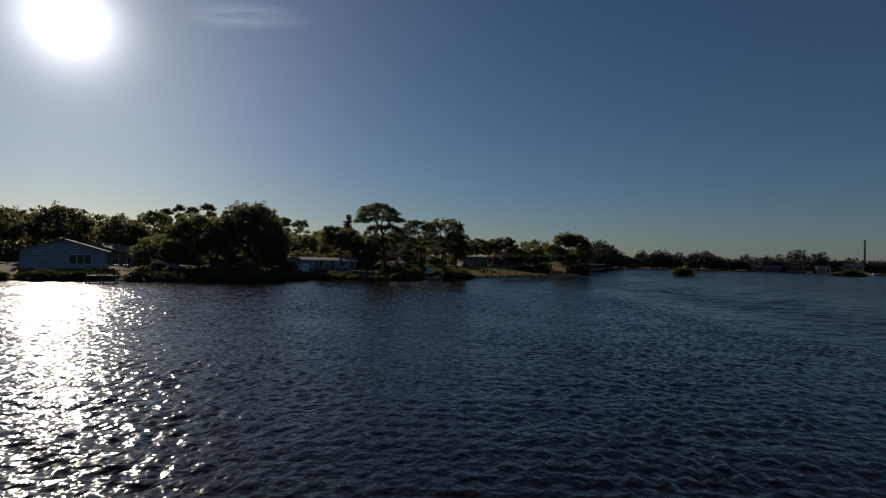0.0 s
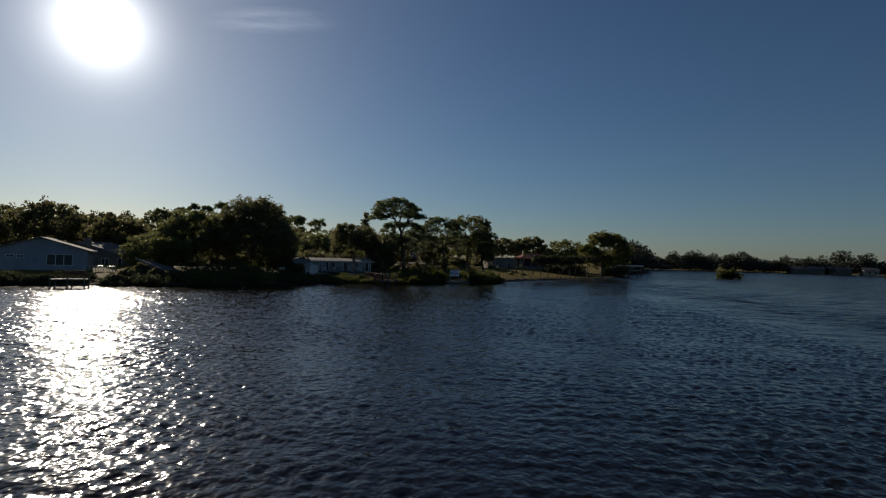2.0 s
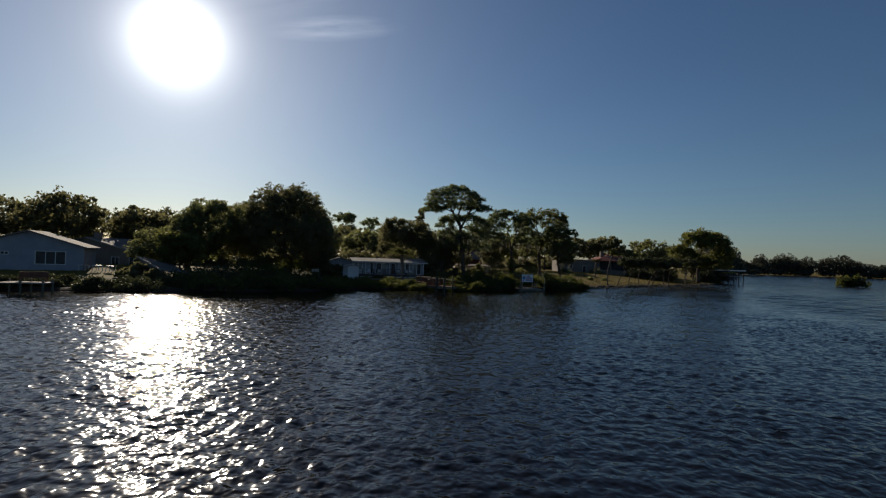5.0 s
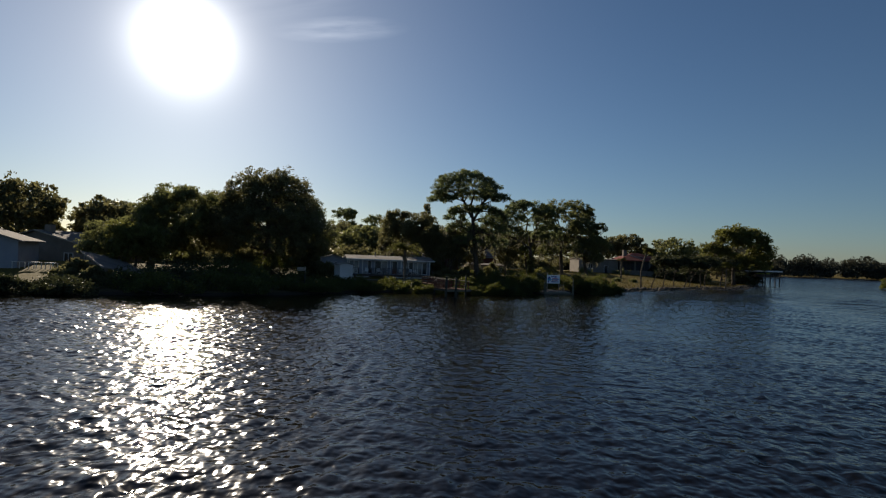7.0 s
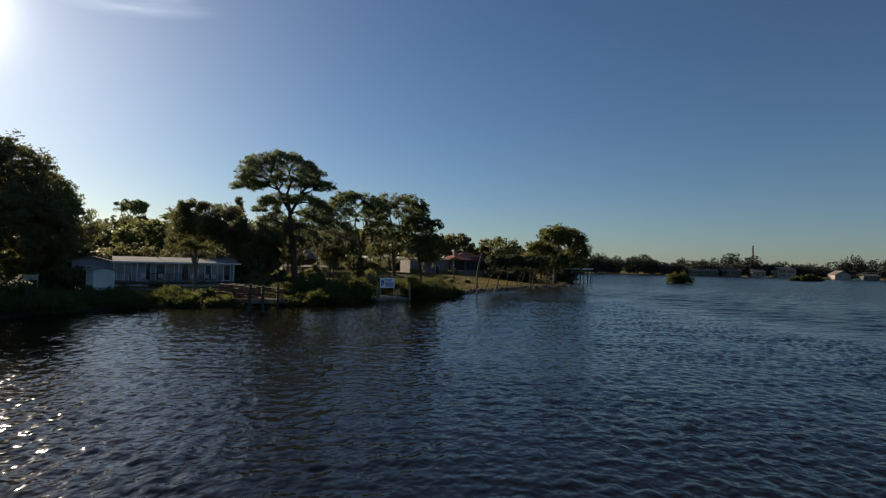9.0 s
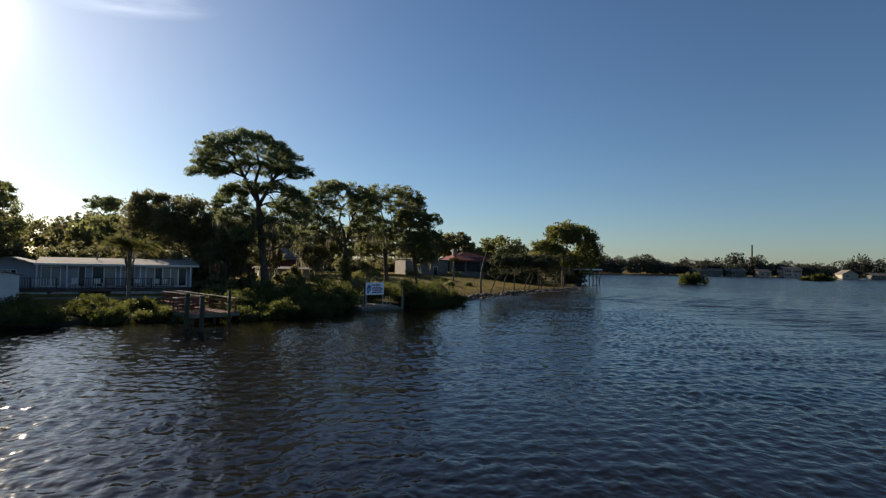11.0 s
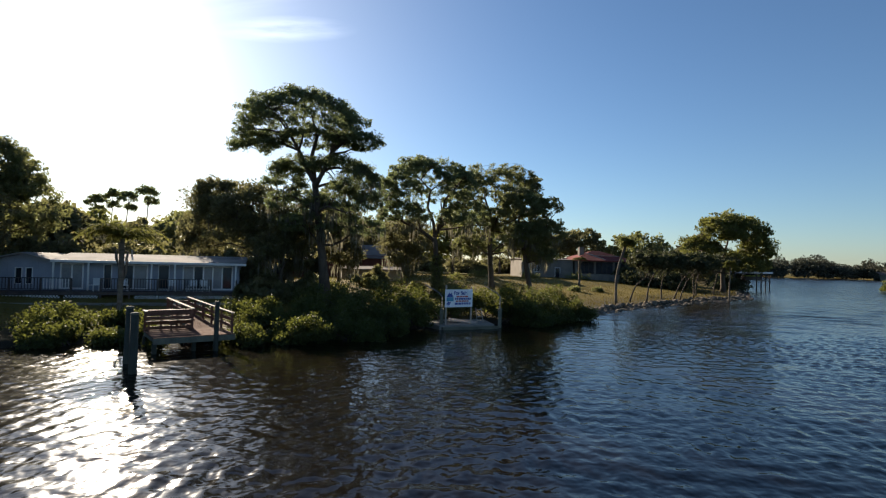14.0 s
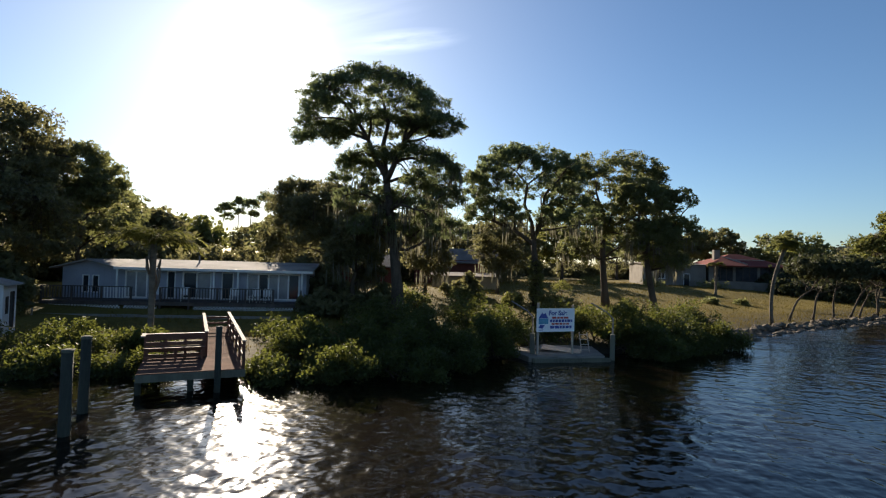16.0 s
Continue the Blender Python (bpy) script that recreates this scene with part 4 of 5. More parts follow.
for i, (x, y, rx, h) in enumerate(((-9.6, 132, 0.9, 0.8), (-5.0, 131.2, 0.8, 0.7), (-0.6, 131.0, 1.0, 1.2), (-2.0, 129.2, 1.2, 1.6), (4.0, 133.5, 0.8, 1.1), (13.5, 150, 0.7, 0.5), (17, 152, 0.6, 0.5), (-11.6, 125.5, 1.2, 1.4), (9.8, 172, 1.6, 1.3), (18, 173, 2.0, 1.3), (1.5, 169, 2.0, 1.4), (-13.5, 127, 1.4, 1.3))):
    bush("low garden shrub on the lawn", x, y, rx, rx, h, 560 + i, LEAF_LIGHT if i % 3 == 1 else LEAF_OAK, 1300, 0.12, 0.05, name="garden_shrub", category="shrub", group="garden shrubs")


# shaded undergrowth beneath the trees and behind the houses
UNDER = ((-45.6, 88.4, 1.7, 1.5), (-43.0, 87.0, 1.6, 1.4), (-48.2, 90.2, 1.5, 1.2), (-29.4, 108.9, 1.2, 2.2), (-31.5, 110.0, 1.6, 3.0), (-8, 226, 7, 4.0), (6, 232, 7, 4.2), (-2, 207, 6, 3.4), (9, 213, 6, 3.6), (-14, 214, 7, 3.8),
         (-66, 112, 6, 3.0), (-56, 116, 6, 3.5), (-47, 122, 6, 3.6), (-38, 126, 5, 3.2), (-33, 131, 5, 3.4), (-27, 137, 4, 3.0), (-84, 104, 6, 3), (-92, 96, 6, 3), (-76, 128, 6, 3.2), (-21, 124.6, 2.6, 2.4), (-17.2, 122.5, 2.2, 2.2), (-14.6, 117.6, 1.8, 1.7))
UNDER_FAR = ((-12.6, 120.6, 1.6, 1.6), (-9.8, 134, 1.5, 1.5), (18, 228, 6, 3.6), (-14, 160, 5, 3.4), (-24, 152, 5, 3.6), (33, 188, 5, 4.2), (29, 180, 4, 3.4), (35, 178, 4, 3.6),
         (28, 172, 3.0, 2.4), (48, 184, 3, 3.0), (52, 192, 4, 3.4), (33, 170, 3.6, 3.4))
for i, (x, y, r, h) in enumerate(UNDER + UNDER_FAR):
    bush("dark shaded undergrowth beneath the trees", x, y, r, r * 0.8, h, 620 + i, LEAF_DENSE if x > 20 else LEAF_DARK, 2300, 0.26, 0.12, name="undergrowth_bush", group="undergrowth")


def far_woods():
    """The wooded shore across the bay, too far to count."""
    rng = np.random.default_rng(77)
    cs = []
    line = [(66, 240), (98, 325), (128, 408), (180, 433), (230, 433), (300, 418), (372, 406), (460, 345), (560, 160), (600, -60)]
    for (x0, y0), (x1, y1) in zip(line, line[1:]):
        size = math.hypot(x1 - x0, y1 - y0)
        for s in np.arange(0, size, 6.5):
            for row in range(3):
                t = (s + rng.uniform(-2, 2)) / size
                x, y = x0 + (x1 - x0) * t + rng.normal() * 2 + (0.5 + row * 9) * (y0 - y1) / size * -1, y0 + (y1 - y0) * t + row * 11 + rng.uniform(2, 8)
                h, w = (rng.uniform(7, 12) + row * 1.5) * (0.9 + 0.3 * math.sin(x * 0.11) * math.sin(x * 0.043 + 1)) * 1.25, rng.uniform(4.5, 8)
                k = 480
                if row == 2 and y < 380:
                    continue
                if row == 2:
                    y, h, w, k = y - 26 + rng.uniform(-2, 2), rng.uniform(2.5, 4.5), rng.uniform(2.5, 4.0), 130
                d = unit(rng, k) * rng.uniform(0.15, 1, (k, 1)) ** 0.5
                cs.append(np.array([x, y, 1.5 + h * 0.5]) + d * (w, w, h * 0.52))
    c = np.concatenate(cs)
    # LEAF_FAR carries the distance haze in its colour
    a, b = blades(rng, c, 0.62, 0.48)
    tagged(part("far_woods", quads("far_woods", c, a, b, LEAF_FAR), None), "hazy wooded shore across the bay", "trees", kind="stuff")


far_woods()


def lawn_grass():
    """Dry blades over the lawns that the walk passes."""
    rng = np.random.default_rng(88)
    n = 90000
    x, y = rng.uniform(-26, 48, n), rng.uniform(106, 184, n)
    d = shore_distance(x, y)
    keep = (d > 1.6) & (rng.uniform(0, 1, n) < np.clip(1.3 - (y - 106) / 110, 0.25, 1))
    x, y = x[keep], y[keep]
    z = land(x, y)
    n = len(x)
    h = rng.uniform(0.05, 0.13, (n, 1))
    a = np.concatenate([rng.normal(size=(n, 2)) * 0.5, np.ones((n, 1))], 1) * h
    b = unit(rng, n) * (1, 1, 0) * rng.uniform(0.014, 0.032, (n, 1))
    c = np.stack([x, y, z], 1) + a * 0.9
    tagged(part("lawn_grass", quads("lawn_grass", c, a, b, LEAF_GRASS), None), "dry yellowish lawn grass", "grass", kind="stuff")


lawn_grass()


# ---------------------------------------------------------------- buildings
def frame_at(origin, along):
    """Local axes of a facade: x along it, y into the house, z up."""
    u = Vector((along[0], along[1], 0)).normalized()
    w = Vector((-u.y, u.x, 0))
    return Matrix(((u.x, w.x, 0, origin[0]), (u.y, w.y, 0, origin[1]), (0, 0, 1, origin[2]), (0, 0, 0, 1)))


def wall_with_holes(m, x0, x1, z0, z1, thick, holes):
    """A wall in the plane y=0..thick of m, with openings (xa, xb, za, zb) cut through."""
    xs = sorted({x0, x1, *[h[0] for h in holes], *[h[1] for h in holes]})
    zs = sorted({z0, z1, *[h[2] for h in holes], *[h[3] for h in holes]})
    nx, nz = len(xs), len(zs)

    def solid(i, j):
        if not (0 <= i < nx - 1 and 0 <= j < nz - 1):
            return False
        cx, cz = (xs[i] + xs[i + 1]) / 2, (zs[j] + zs[j + 1]) / 2
        return not any(h[0] < cx < h[1] and h[2] < cz < h[3] for h in holes)

    vs = [m @ Vector((x, y, z)) for y in (0, thick) for z in zs for x in xs]
    at = lambda i, j, k: k * nx * nz + j * nx + i
    fs = []
    for i in range(nx - 1):
        for j in range(nz - 1):
            if solid(i, j):
                fs += [(at(i, j, 0), at(i + 1, j, 0), at(i + 1, j + 1, 0), at(i, j + 1, 0)), (at(i, j + 1, 1), at(i + 1, j + 1, 1), at(i + 1, j, 1), at(i, j, 1))]
                for di, dj, p, q in ((-1, 0, (i, j), (i, j + 1)), (1, 0, (i + 1, j + 1), (i + 1, j)), (0, -1, (i + 1, j), (i, j)), (0, 1, (i, j + 1), (i + 1, j + 1))):
                    if not solid(i + di, j + dj):
                        fs.append((at(*p, 0), at(*q, 0), at(*q, 1), at(*p, 1)))
    used = sorted({v for f in fs for v in f})
    order = {v: n for n, v in enumerate(used)}
    return Mesh().add([vs[v] for v in used], [tuple(order[v] for v in f) for f in fs])


def window(m, xa, xb, za, zb, parent, panes=1, glass=None, name="window", frame_mat=None, bar=0.05):
    """A framed window or glazed door set in an opening: frame, mullions and panes of glass."""
    fr = Mesh()
    fr.box((xa, -0.03, za), (xa + bar, 0.08, zb), m).box((xb - bar, -0.03, za), (xb, 0.08, zb), m)
    fr.box((xa + bar, -0.03, zb - bar), (xb - bar, 0.08, zb), m).box((xa + bar, -0.03, za), (xb - bar, 0.08, za + bar), m)
    step = (xb - xa - 2 * bar) / panes
    win = part(name, fr, frame_mat or TRIM, parent)
    for i in range(1, panes):
        c = xa + bar + step * i
        part("mullion", Mesh().box((c - bar / 2, -0.03, za + bar), (c + bar / 2, 0.08, zb - bar), m), frame_mat or TRIM, win)
    for i in range(panes):
        a = xa + bar + step * i
        part("pane", Mesh().box((a + 0.01, 0.03, za + bar), (a + step - 0.01, 0.045, zb - bar), m), (glass[i] if isinstance(glass, (list, tuple)) else glass) or PANE, win)
    return win


def gable_roof(m, x0, x1, y0, y1, eave, ridge, over=0.4, thick=0.14):
    """Two roof slopes with the ridge running away from the facade."""
    xm = (x0 + x1) / 2
    k = (ridge - eave) / (xm - x0)
    out = []
    for xa, za, xb, zb in ((x0 - over, eave - k * over, xm, ridge), (xm, ridge, x1 + over, eave - k * over)):
        ring = [(xa, y0 - over, za), (xb, y0 - over, zb), (xb, y1 + over, zb), (xa, y1 + over, za)]
        out.append(Mesh().slab([m @ Vector(p) for p in ring], thick))
    return out


def gable_wall(m, x0, x1, eave, ridge, thick):
    xm = (x0 + x1) / 2
    vs = [m @ Vector((x, y, z)) for y in (0, thick) for x, z in ((x0, eave), (x1, eave), (xm, ridge))]
    return Mesh().add(vs, [(0, 1, 2), (5, 4, 3), (0, 3, 4, 1), (1, 4, 5, 2), (2, 5, 3, 0)])


# the long pale-blue house behind the dock: x runs from its far end towards the pine
HX = frame_at((-33.91, 112.94, 0), (0.922, 0.387)) @ Matrix.Diagonal((1.093, 1, 1, 1))
G0, FLOOR, EAVE = 1.15, 2.0, 4.05
house = thing("house", (-24, 117, 1.2), "long low pale-blue bungalow with glazed porch and pale roof", "house")
WEST, LONG = 2.1, 16.3
doors = [(5.6, 6.9), (8.0, 8.5), (8.9, 10.6), (11.2, 11.9), (12.7, 15.9)]
holes = [(a, b, FLOOR + 0.05, FLOOR + 1.85) for a, b in doors] + [(3.2, 3.6, FLOOR + 0.35, FLOOR + 1.5), (3.75, 4.15, FLOOR + 0.35, FLOOR + 1.5)]
part("wall", wall_with_holes(HX, WEST, LONG, G0 - 0.3, EAVE - 0.02, 0.16, holes), SIDING, house)
side = HX @ pose(LONG, 0.16, 0, 0, 0, 90)
part("wall", wall_with_holes(side, 0, 6.6, G0 - 0.3, EAVE - 0.02, 0.16, []), SIDING, house)
part("wall", Mesh().box((WEST, 0.16, G0 - 0.3), (WEST + 0.16, 6.8, EAVE - 0.02), HX), SIDING, house)
part("wall", Mesh().box((WEST + 0.16, 6.6, G0 - 0.3), (LONG - 0.16, 6.8, EAVE - 0.02), HX), SIDING, house)
window(HX, 5.6, 6.9, FLOOR + 0.05, FLOOR + 1.85, house, 2, [PANE_PALE, PANE_PALE], "sliding_door", bar=0.08)
window(HX, 8.0, 8.5, FLOOR + 0.05, FLOOR + 1.85, house, 1, PANE, "door")
window(HX, 8.9, 10.6, FLOOR + 0.05, FLOOR + 1.85, house, 2, [PANE, PANE_PALE], "sliding_door", bar=0.08)
window(HX, 11.2, 11.9, FLOOR + 0.05, FLOOR + 1.85, house, 1, PANE, "door")
window(HX, 12.7, 15.9, FLOOR + 0.05, FLOOR + 1.85, house, 5, [PANE_PALE, PANE, PANE_PALE, PANE_PALE, PANE], "sliding_door", bar=0.09)
window(HX, 3.2, 3.6, FLOOR + 0.35, FLOOR + 1.5, house, 1, PANE)
window(HX, 3.75, 4.15, FLOOR + 0.35, FLOOR + 1.5, house, 1, PANE)
for x in np.arange(WEST + 0.3, LONG - 0.1, 0.4):
    if not any(a - 0.06 < x < b + 0.06 for a, b, *_ in holes):
        part("batten", Mesh().box((x - 0.02, -0.02, FLOOR), (x + 0.02, -0.002, EAVE - 0.12), HX), SIDING, house)
# low roof over the long wing, gabled roof over the end wing
ring = [(5.25, -0.75, EAVE + 0.02), (LONG + 0.45, -0.75, EAVE + 0.02), (LONG + 0.45, 3.4, EAVE + 0.55), (5.25, 3.4, EAVE + 0.55)]
part("roof", Mesh().slab([HX @ Vector(p) for p in ring], 0.10), ROOF_PALE, house)
ring = [(5.25, 3.4, EAVE + 0.55), (LONG + 0.45, 3.4, EAVE + 0.55), (LONG + 0.45, 7.4, EAVE + 0.02), (5.25, 7.4, EAVE + 0.02)]
part("roof", Mesh().slab([HX @ Vector(p) for p in ring], 0.10), ROOF_PALE, house)
part("fascia", Mesh().box((5.25, -0.79, EAVE - 0.14), (LONG + 0.47, -0.752, EAVE + 0.03), HX), TRIM, house, "white roof fascia board")
part("gable", gable_wall(HX @ pose(0, -0.02, 0), 2.0, 5.2, EAVE - 0.02, EAVE + 0.40, 0.14), SIDING, house)
for piece in gable_roof(HX @ pose(0, -0.02, 0), 2.0, 5.2, -0.1, 6.9, EAVE + 0.03, EAVE + 0.5, 0.4, 0.1):
    part("roof", piece, ROOF_PALE, house)
for x in (5.4, 7.3, 10.9, 12.3, 16.1):
    part("porch_post", Mesh().box((x - 0.05, -0.66, FLOOR), (x + 0.05, -0.56, EAVE - 0.02), HX, 0.01), TRIM, house)
part("vent_pipe", Mesh().tube([HX @ Vector((9.2, 2.2, EAVE + 0.3)), HX @ Vector((9.2, 2.2, EAVE + 0.9))], [0.06, 0.06], 10), METAL, house)

# raised deck with its railing and lattice skirt
deck = thing("porch_deck", HX @ Vector((8, -1.0, 1.2)), "raised wooden porch deck with dark railing and white lattice skirt", "deck")
for i in range(11):
    y = -2.0 + i * 0.18
    part("deck_board", Mesh().box((1.9, y, FLOOR - 0.09), (LONG + 0.1, y + 0.165, FLOOR - 0.045), HX), WOOD_DARK, deck)
part("joist", Mesh().box((1.9, -1.99, FLOOR - 0.26), (LONG + 0.1, -1.93, FLOOR - 0.092), HX), WOOD_DARK, deck)
for x in np.arange(2.0, LONG + 0.2, 1.58):
    part("deck_post", Mesh().box((x - 0.05, -1.98, G0 - 0.4), (x + 0.05, -1.88, FLOOR + 0.86), HX, 0.01), WOOD_DARK, deck)
for a, b in ((2.0, 6.7), (8.3, 14.6)):
    part("handrail", Mesh().box((a, -2.0, FLOOR + 0.84), (b, -1.86, FLOOR + 0.89), HX), WOOD_DARK, deck)
    part("handrail", Mesh().box((a, -1.95, FLOOR + 0.1), (b, -1.90, FLOOR + 0.15), HX), WOOD_DARK, deck)
    for x in np.arange(a + 0.12, b, 0.16):
        part("baluster", Mesh().box((x - 0.018, -1.945, FLOOR + 0.15), (x + 0.018, -1.905, FLOOR + 0.84), HX), WOOD_DARK if a > 3 or x < 5.3 else TRIM, deck)


def lattice(x0, x1, z0, z1, y, m, parent, step=0.17):
    """Crossed diagonal slats in a frame."""
    mesh, h = Mesh(), z1 - z0
    for s in np.arange(x0 - h, x1, step):
        for flip in (0, 1):
            a, b = s, s + h
            za, zb = (z0, z1) if not flip else (z1, z0)
            ca, cb = max(a, x0), min(b, x1)
            if cb - ca < 0.03:
                continue
            f = lambda q: za + (zb - za) * (q - a) / h
            mesh.beam(m @ Vector((ca, y + 0.008 * flip, f(ca))), m @ Vector((cb, y + 0.008 * flip, f(cb))), 0.01, 0.035)
    return part("lattice_panel", mesh, TRIM, parent, "white diagonal lattice")


lattice(2.2, 6.2, 1.28, FLOOR - 0.28, -2.03, HX, deck)
lattice(6.4, 8.2, 1.28, FLOOR - 0.28, -2.03, HX, deck)
lattice(10.2, 16.2, 1.28, FLOOR - 0.28, -2.03, HX, deck)
for x, turn in ((7.7, -30), (9.4, 20), (12.2, 10), (13.4, -15), (14.2, 25)):
    ch = thing("patio_chair", HX @ Vector((x, -1.0, FLOOR)), "pale plastic patio chair on the porch deck", "chair", "patio chairs")
    cm = HX @ pose(x, -1.0, FLOOR - 0.045, 0, 0, turn)
    part("seat", Mesh().box((-0.25, -0.25, 0.4), (0.25, 0.25, 0.44), cm, 0.03), TRIM, ch)
    part("backrest", Mesh().box((-0.25, 0.22, 0.44), (0.25, 0.26, 0.9), cm, 0.01), TRIM, ch)
    for lx in (-0.22, 0.22):
        for ly in (-0.22, 0.22):
            part("leg", Mesh().box((lx - 0.02, ly - 0.02, 0), (lx + 0.02, ly + 0.02, 0.4), cm), TRIM, ch)

# white garden shed
SX = frame_at((-25.42, 104.05, 0), (0.76, 0.65)) @ Matrix.Diagonal((0.92, 0.9, 1, 1))
shed = thing("garden_shed", (-25.4, 105.3, 1.2), "small white garden shed with a low gabled roof", "shed")
part("wall", Mesh().box((0, 0, 1.0), (1.75, 0.1, 3.35), SX, 0.02), SIDING_WHITE, shed)
for x in np.arange(0.3, 1.6, 0.3):
    part("batten", Mesh().box((x - 0.012, -0.012, 1.45), (x + 0.012, -0.001, 3.3), SX), SIDING_WHITE, shed)
part("wall", wall_with_holes(SX @ pose(1.75, 0.1, 0, 0, 0, 90), 0, 2.0, 1.0, 3.35, 0.1, [(0.25, 0.65, 2.0, 2.8), (0.95, 1.6, 1.25, 3.0)]), SIDING_WHITE, shed)
window(SX @ pose(1.75, 0.1, 0, 0, 0, 90), 0.25, 0.65, 2.0, 2.8, shed, 1, PANE, frame_mat=WOOD_DARK)
window(SX @ pose(1.75, 0.1, 0, 0, 0, 90), 0.95, 1.6, 1.25, 3.0, shed, 1, SCREEN, "door", frame_mat=WOOD_DARK)
part("wall", Mesh().box((0, 0.1, 1.0), (0.1, 2.1, 3.35), SX), SIDING_WHITE, shed)
part("wall", Mesh().box((0.1, 2.0, 1.0), (1.65, 2.1, 3.35), SX), SIDING_WHITE, shed)
part("gable", gable_wall(SX, 0, 1.75, 3.35, 3.52, 0.1), SIDING_WHITE, shed)
for piece in gable_roof(SX, 0, 1.75, 0, 2.1, 3.42, 3.64, 0.26, 0.06):
    part("roof", piece, ROOF_PALE, shed)
part("skirting", Mesh().box((-0.02, -0.03, 0.9), (1.77, -0.002, 1.42), SX), CONCRETE, shed, "stained concrete footing")


def plain_house(label, m, w, d, eave, ridge, wall, roof, openings, base=0.9, over=0.5, name="house", gable=True, hip=False, glass=None, bars=None):
    """A house: walls with openings and windows, and a roof. Openings: (xa, xb, za, zb, panes)."""
    root = thing(name, m @ Vector((w / 2, d / 2, base + 0.5)), label, "house")
    part("wall", wall_with_holes(m, 0, w, base, eave, 0.2, [o[:4] for o in openings]), wall, root)
    part("wall", Mesh().box((0, 0.2, base), (0.2, d, eave), m), wall, root)
    part("wall", Mesh().box((w - 0.2, 0.2, base), (w, d, eave), m), wall, root)
    part("wall", Mesh().box((0.2, d - 0.2, base), (w - 0.2, d, eave), m), wall, root)
    for xa, xb, za, zb, panes in openings:
        window(m, xa, xb, za, zb, root, panes, glass or PANE, frame_mat=bars, bar=0.08)
    if hip:
        r = min(w, d) / 2
        a = [(-over, -over, eave), (w + over, -over, eave), (w + over, d + over, eave), (-over, d + over, eave), (r, d / 2, ridge), (w - r, d / 2, ridge)]
        for ring in ((0, 1, 5, 4), (1, 2, 5), (2, 3, 4, 5), (3, 0, 4)):
            part("roof", Mesh().slab([m @ Vector(a[i]) for i in ring], 0.12), roof, root)
    elif gable:
        part("gable", gable_wall(m, 0, w, eave, ridge - 0.1, 0.2), wall, root)
        for piece in gable_roof(m, 0, w, 0, d, eave + 0.04, ridge, over, 0.16):
            part("roof", piece, roof, root)
    else:
        for ya, za, yb, zb in ((-over, eave + 0.04, d / 2, ridge), (d / 2, ridge, d + over, eave + 0.04)):
            ring = [(-over, ya, za), (w + over, ya, za), (w + over, yb, zb), (-over, yb, zb)]
            part("roof", Mesh().slab([m @ Vector(p) for p in ring], 0.14), roof, root)
    return root


# the white gabled house across the cove, with its brown-roofed wing and a low outbuilding
WX = frame_at((-67.1, 86.6, 0), (0.88, 0.47))
plain_house("white gabled house with a wide picture window", WX, 11.8, 5.5, 4.9, 6.75, SIDING, ROOF_BROWN, [(6.6, 9.9, 2.5, 4.2, 3), (1.7, 2.7, 3.6, 4.05, 2), (3.0, 3.9, 3.6, 4.05, 2)], 0.8)
WG = frame_at((-76.5, 104.0, 0), (1.0, 0.0))
wing = plain_house("tan house with a low brown shingle roof and chimney", WG, 19.0, 8, 4.0, 6.4, WALL_TAN, ROOF_BROWN, [(13.6, 15.0, 2.2, 3.5, 2), (16.6, 17.4, 1.6, 3.6, 1)], 0.8)
part("chimney", Mesh().box((9.9, 0.6, 4.9), (10.8, 1.4, 7.1), WG, 0.02), WALL_TAN, wing)
part("barge_board", Mesh().beam(WG @ Vector((9.5, -0.56, 6.34)), WG @ Vector((19.6, -0.56, 3.82)), 0.05, 0.16), RAIL_CAP, wing, "pale sunlit barge board")
OX = frame_at((-48.7, 92.1, 0), (0.84, -0.543))
lean = thing("outbuilding", (-45.5, 91.5, 1.2), "low tan lean-to outbuilding with a pale-edged sloping roof", "shed")
part("wall", Mesh().prism([(0.3, 0.9), (7.3, 0.9), (7.3, 2.5), (0.3, 3.75)], -0.2, 0, OX @ pose(0, 0, 0, 90)), WALL_TAN, lean)
part("roof", Mesh().slab([OX @ Vector(p) for p in ((0, -0.3, 3.97), (7.7, -0.3, 2.58), (7.7, 3.5, 1.9), (0, 3.5, 3.2))], 0.1), ROOF_BROWN, lean)
part("barge_board", Mesh().beam(OX @ Vector((0, -0.33, 3.91)), OX @ Vector((7.7, -0.33, 2.52)), 0.05, 0.14), RAIL_CAP, lean, "pale sunlit barge board")
# little dock below the white house
ld = thing("small_dock", (-45, 73.3, 0), "small bleached boat dock with a bench", "dock")
LX = frame_at((-46.6, 72.6, 0.5), (0.92, 0.39))
for i in range(14):
    part("plank", Mesh().box((i * 0.26, -1.0, 1.02), (i * 0.26 + 0.245, 1.1, 1.08), LX), RAIL_CAP, ld)
for x in (0.1, 1.8, 3.5):
    for y in (-0.9, 1.0):
        part("pile", Mesh().tube([LX @ Vector((x, y, -1.6)), LX @ Vector((x, y, 1.35))], [0.1, 0.09], 8), WOOD_GREY, ld)
part("bench_back", Mesh().box((0.9, 0.85, 1.5), (3.2, 0.92, 2.0), LX), WOOD_RED, ld)
part("bench_seat", Mesh().box((0.9, 0.4, 1.42), (3.2, 0.85, 1.48), LX), WOOD_RED, ld)
for x in (1.0, 3.1):
    part("bench_leg", Mesh().box((x - 0.04, 0.6, 1.08), (x + 0.04, 0.7, 1.42), LX), WOOD_RED, ld)
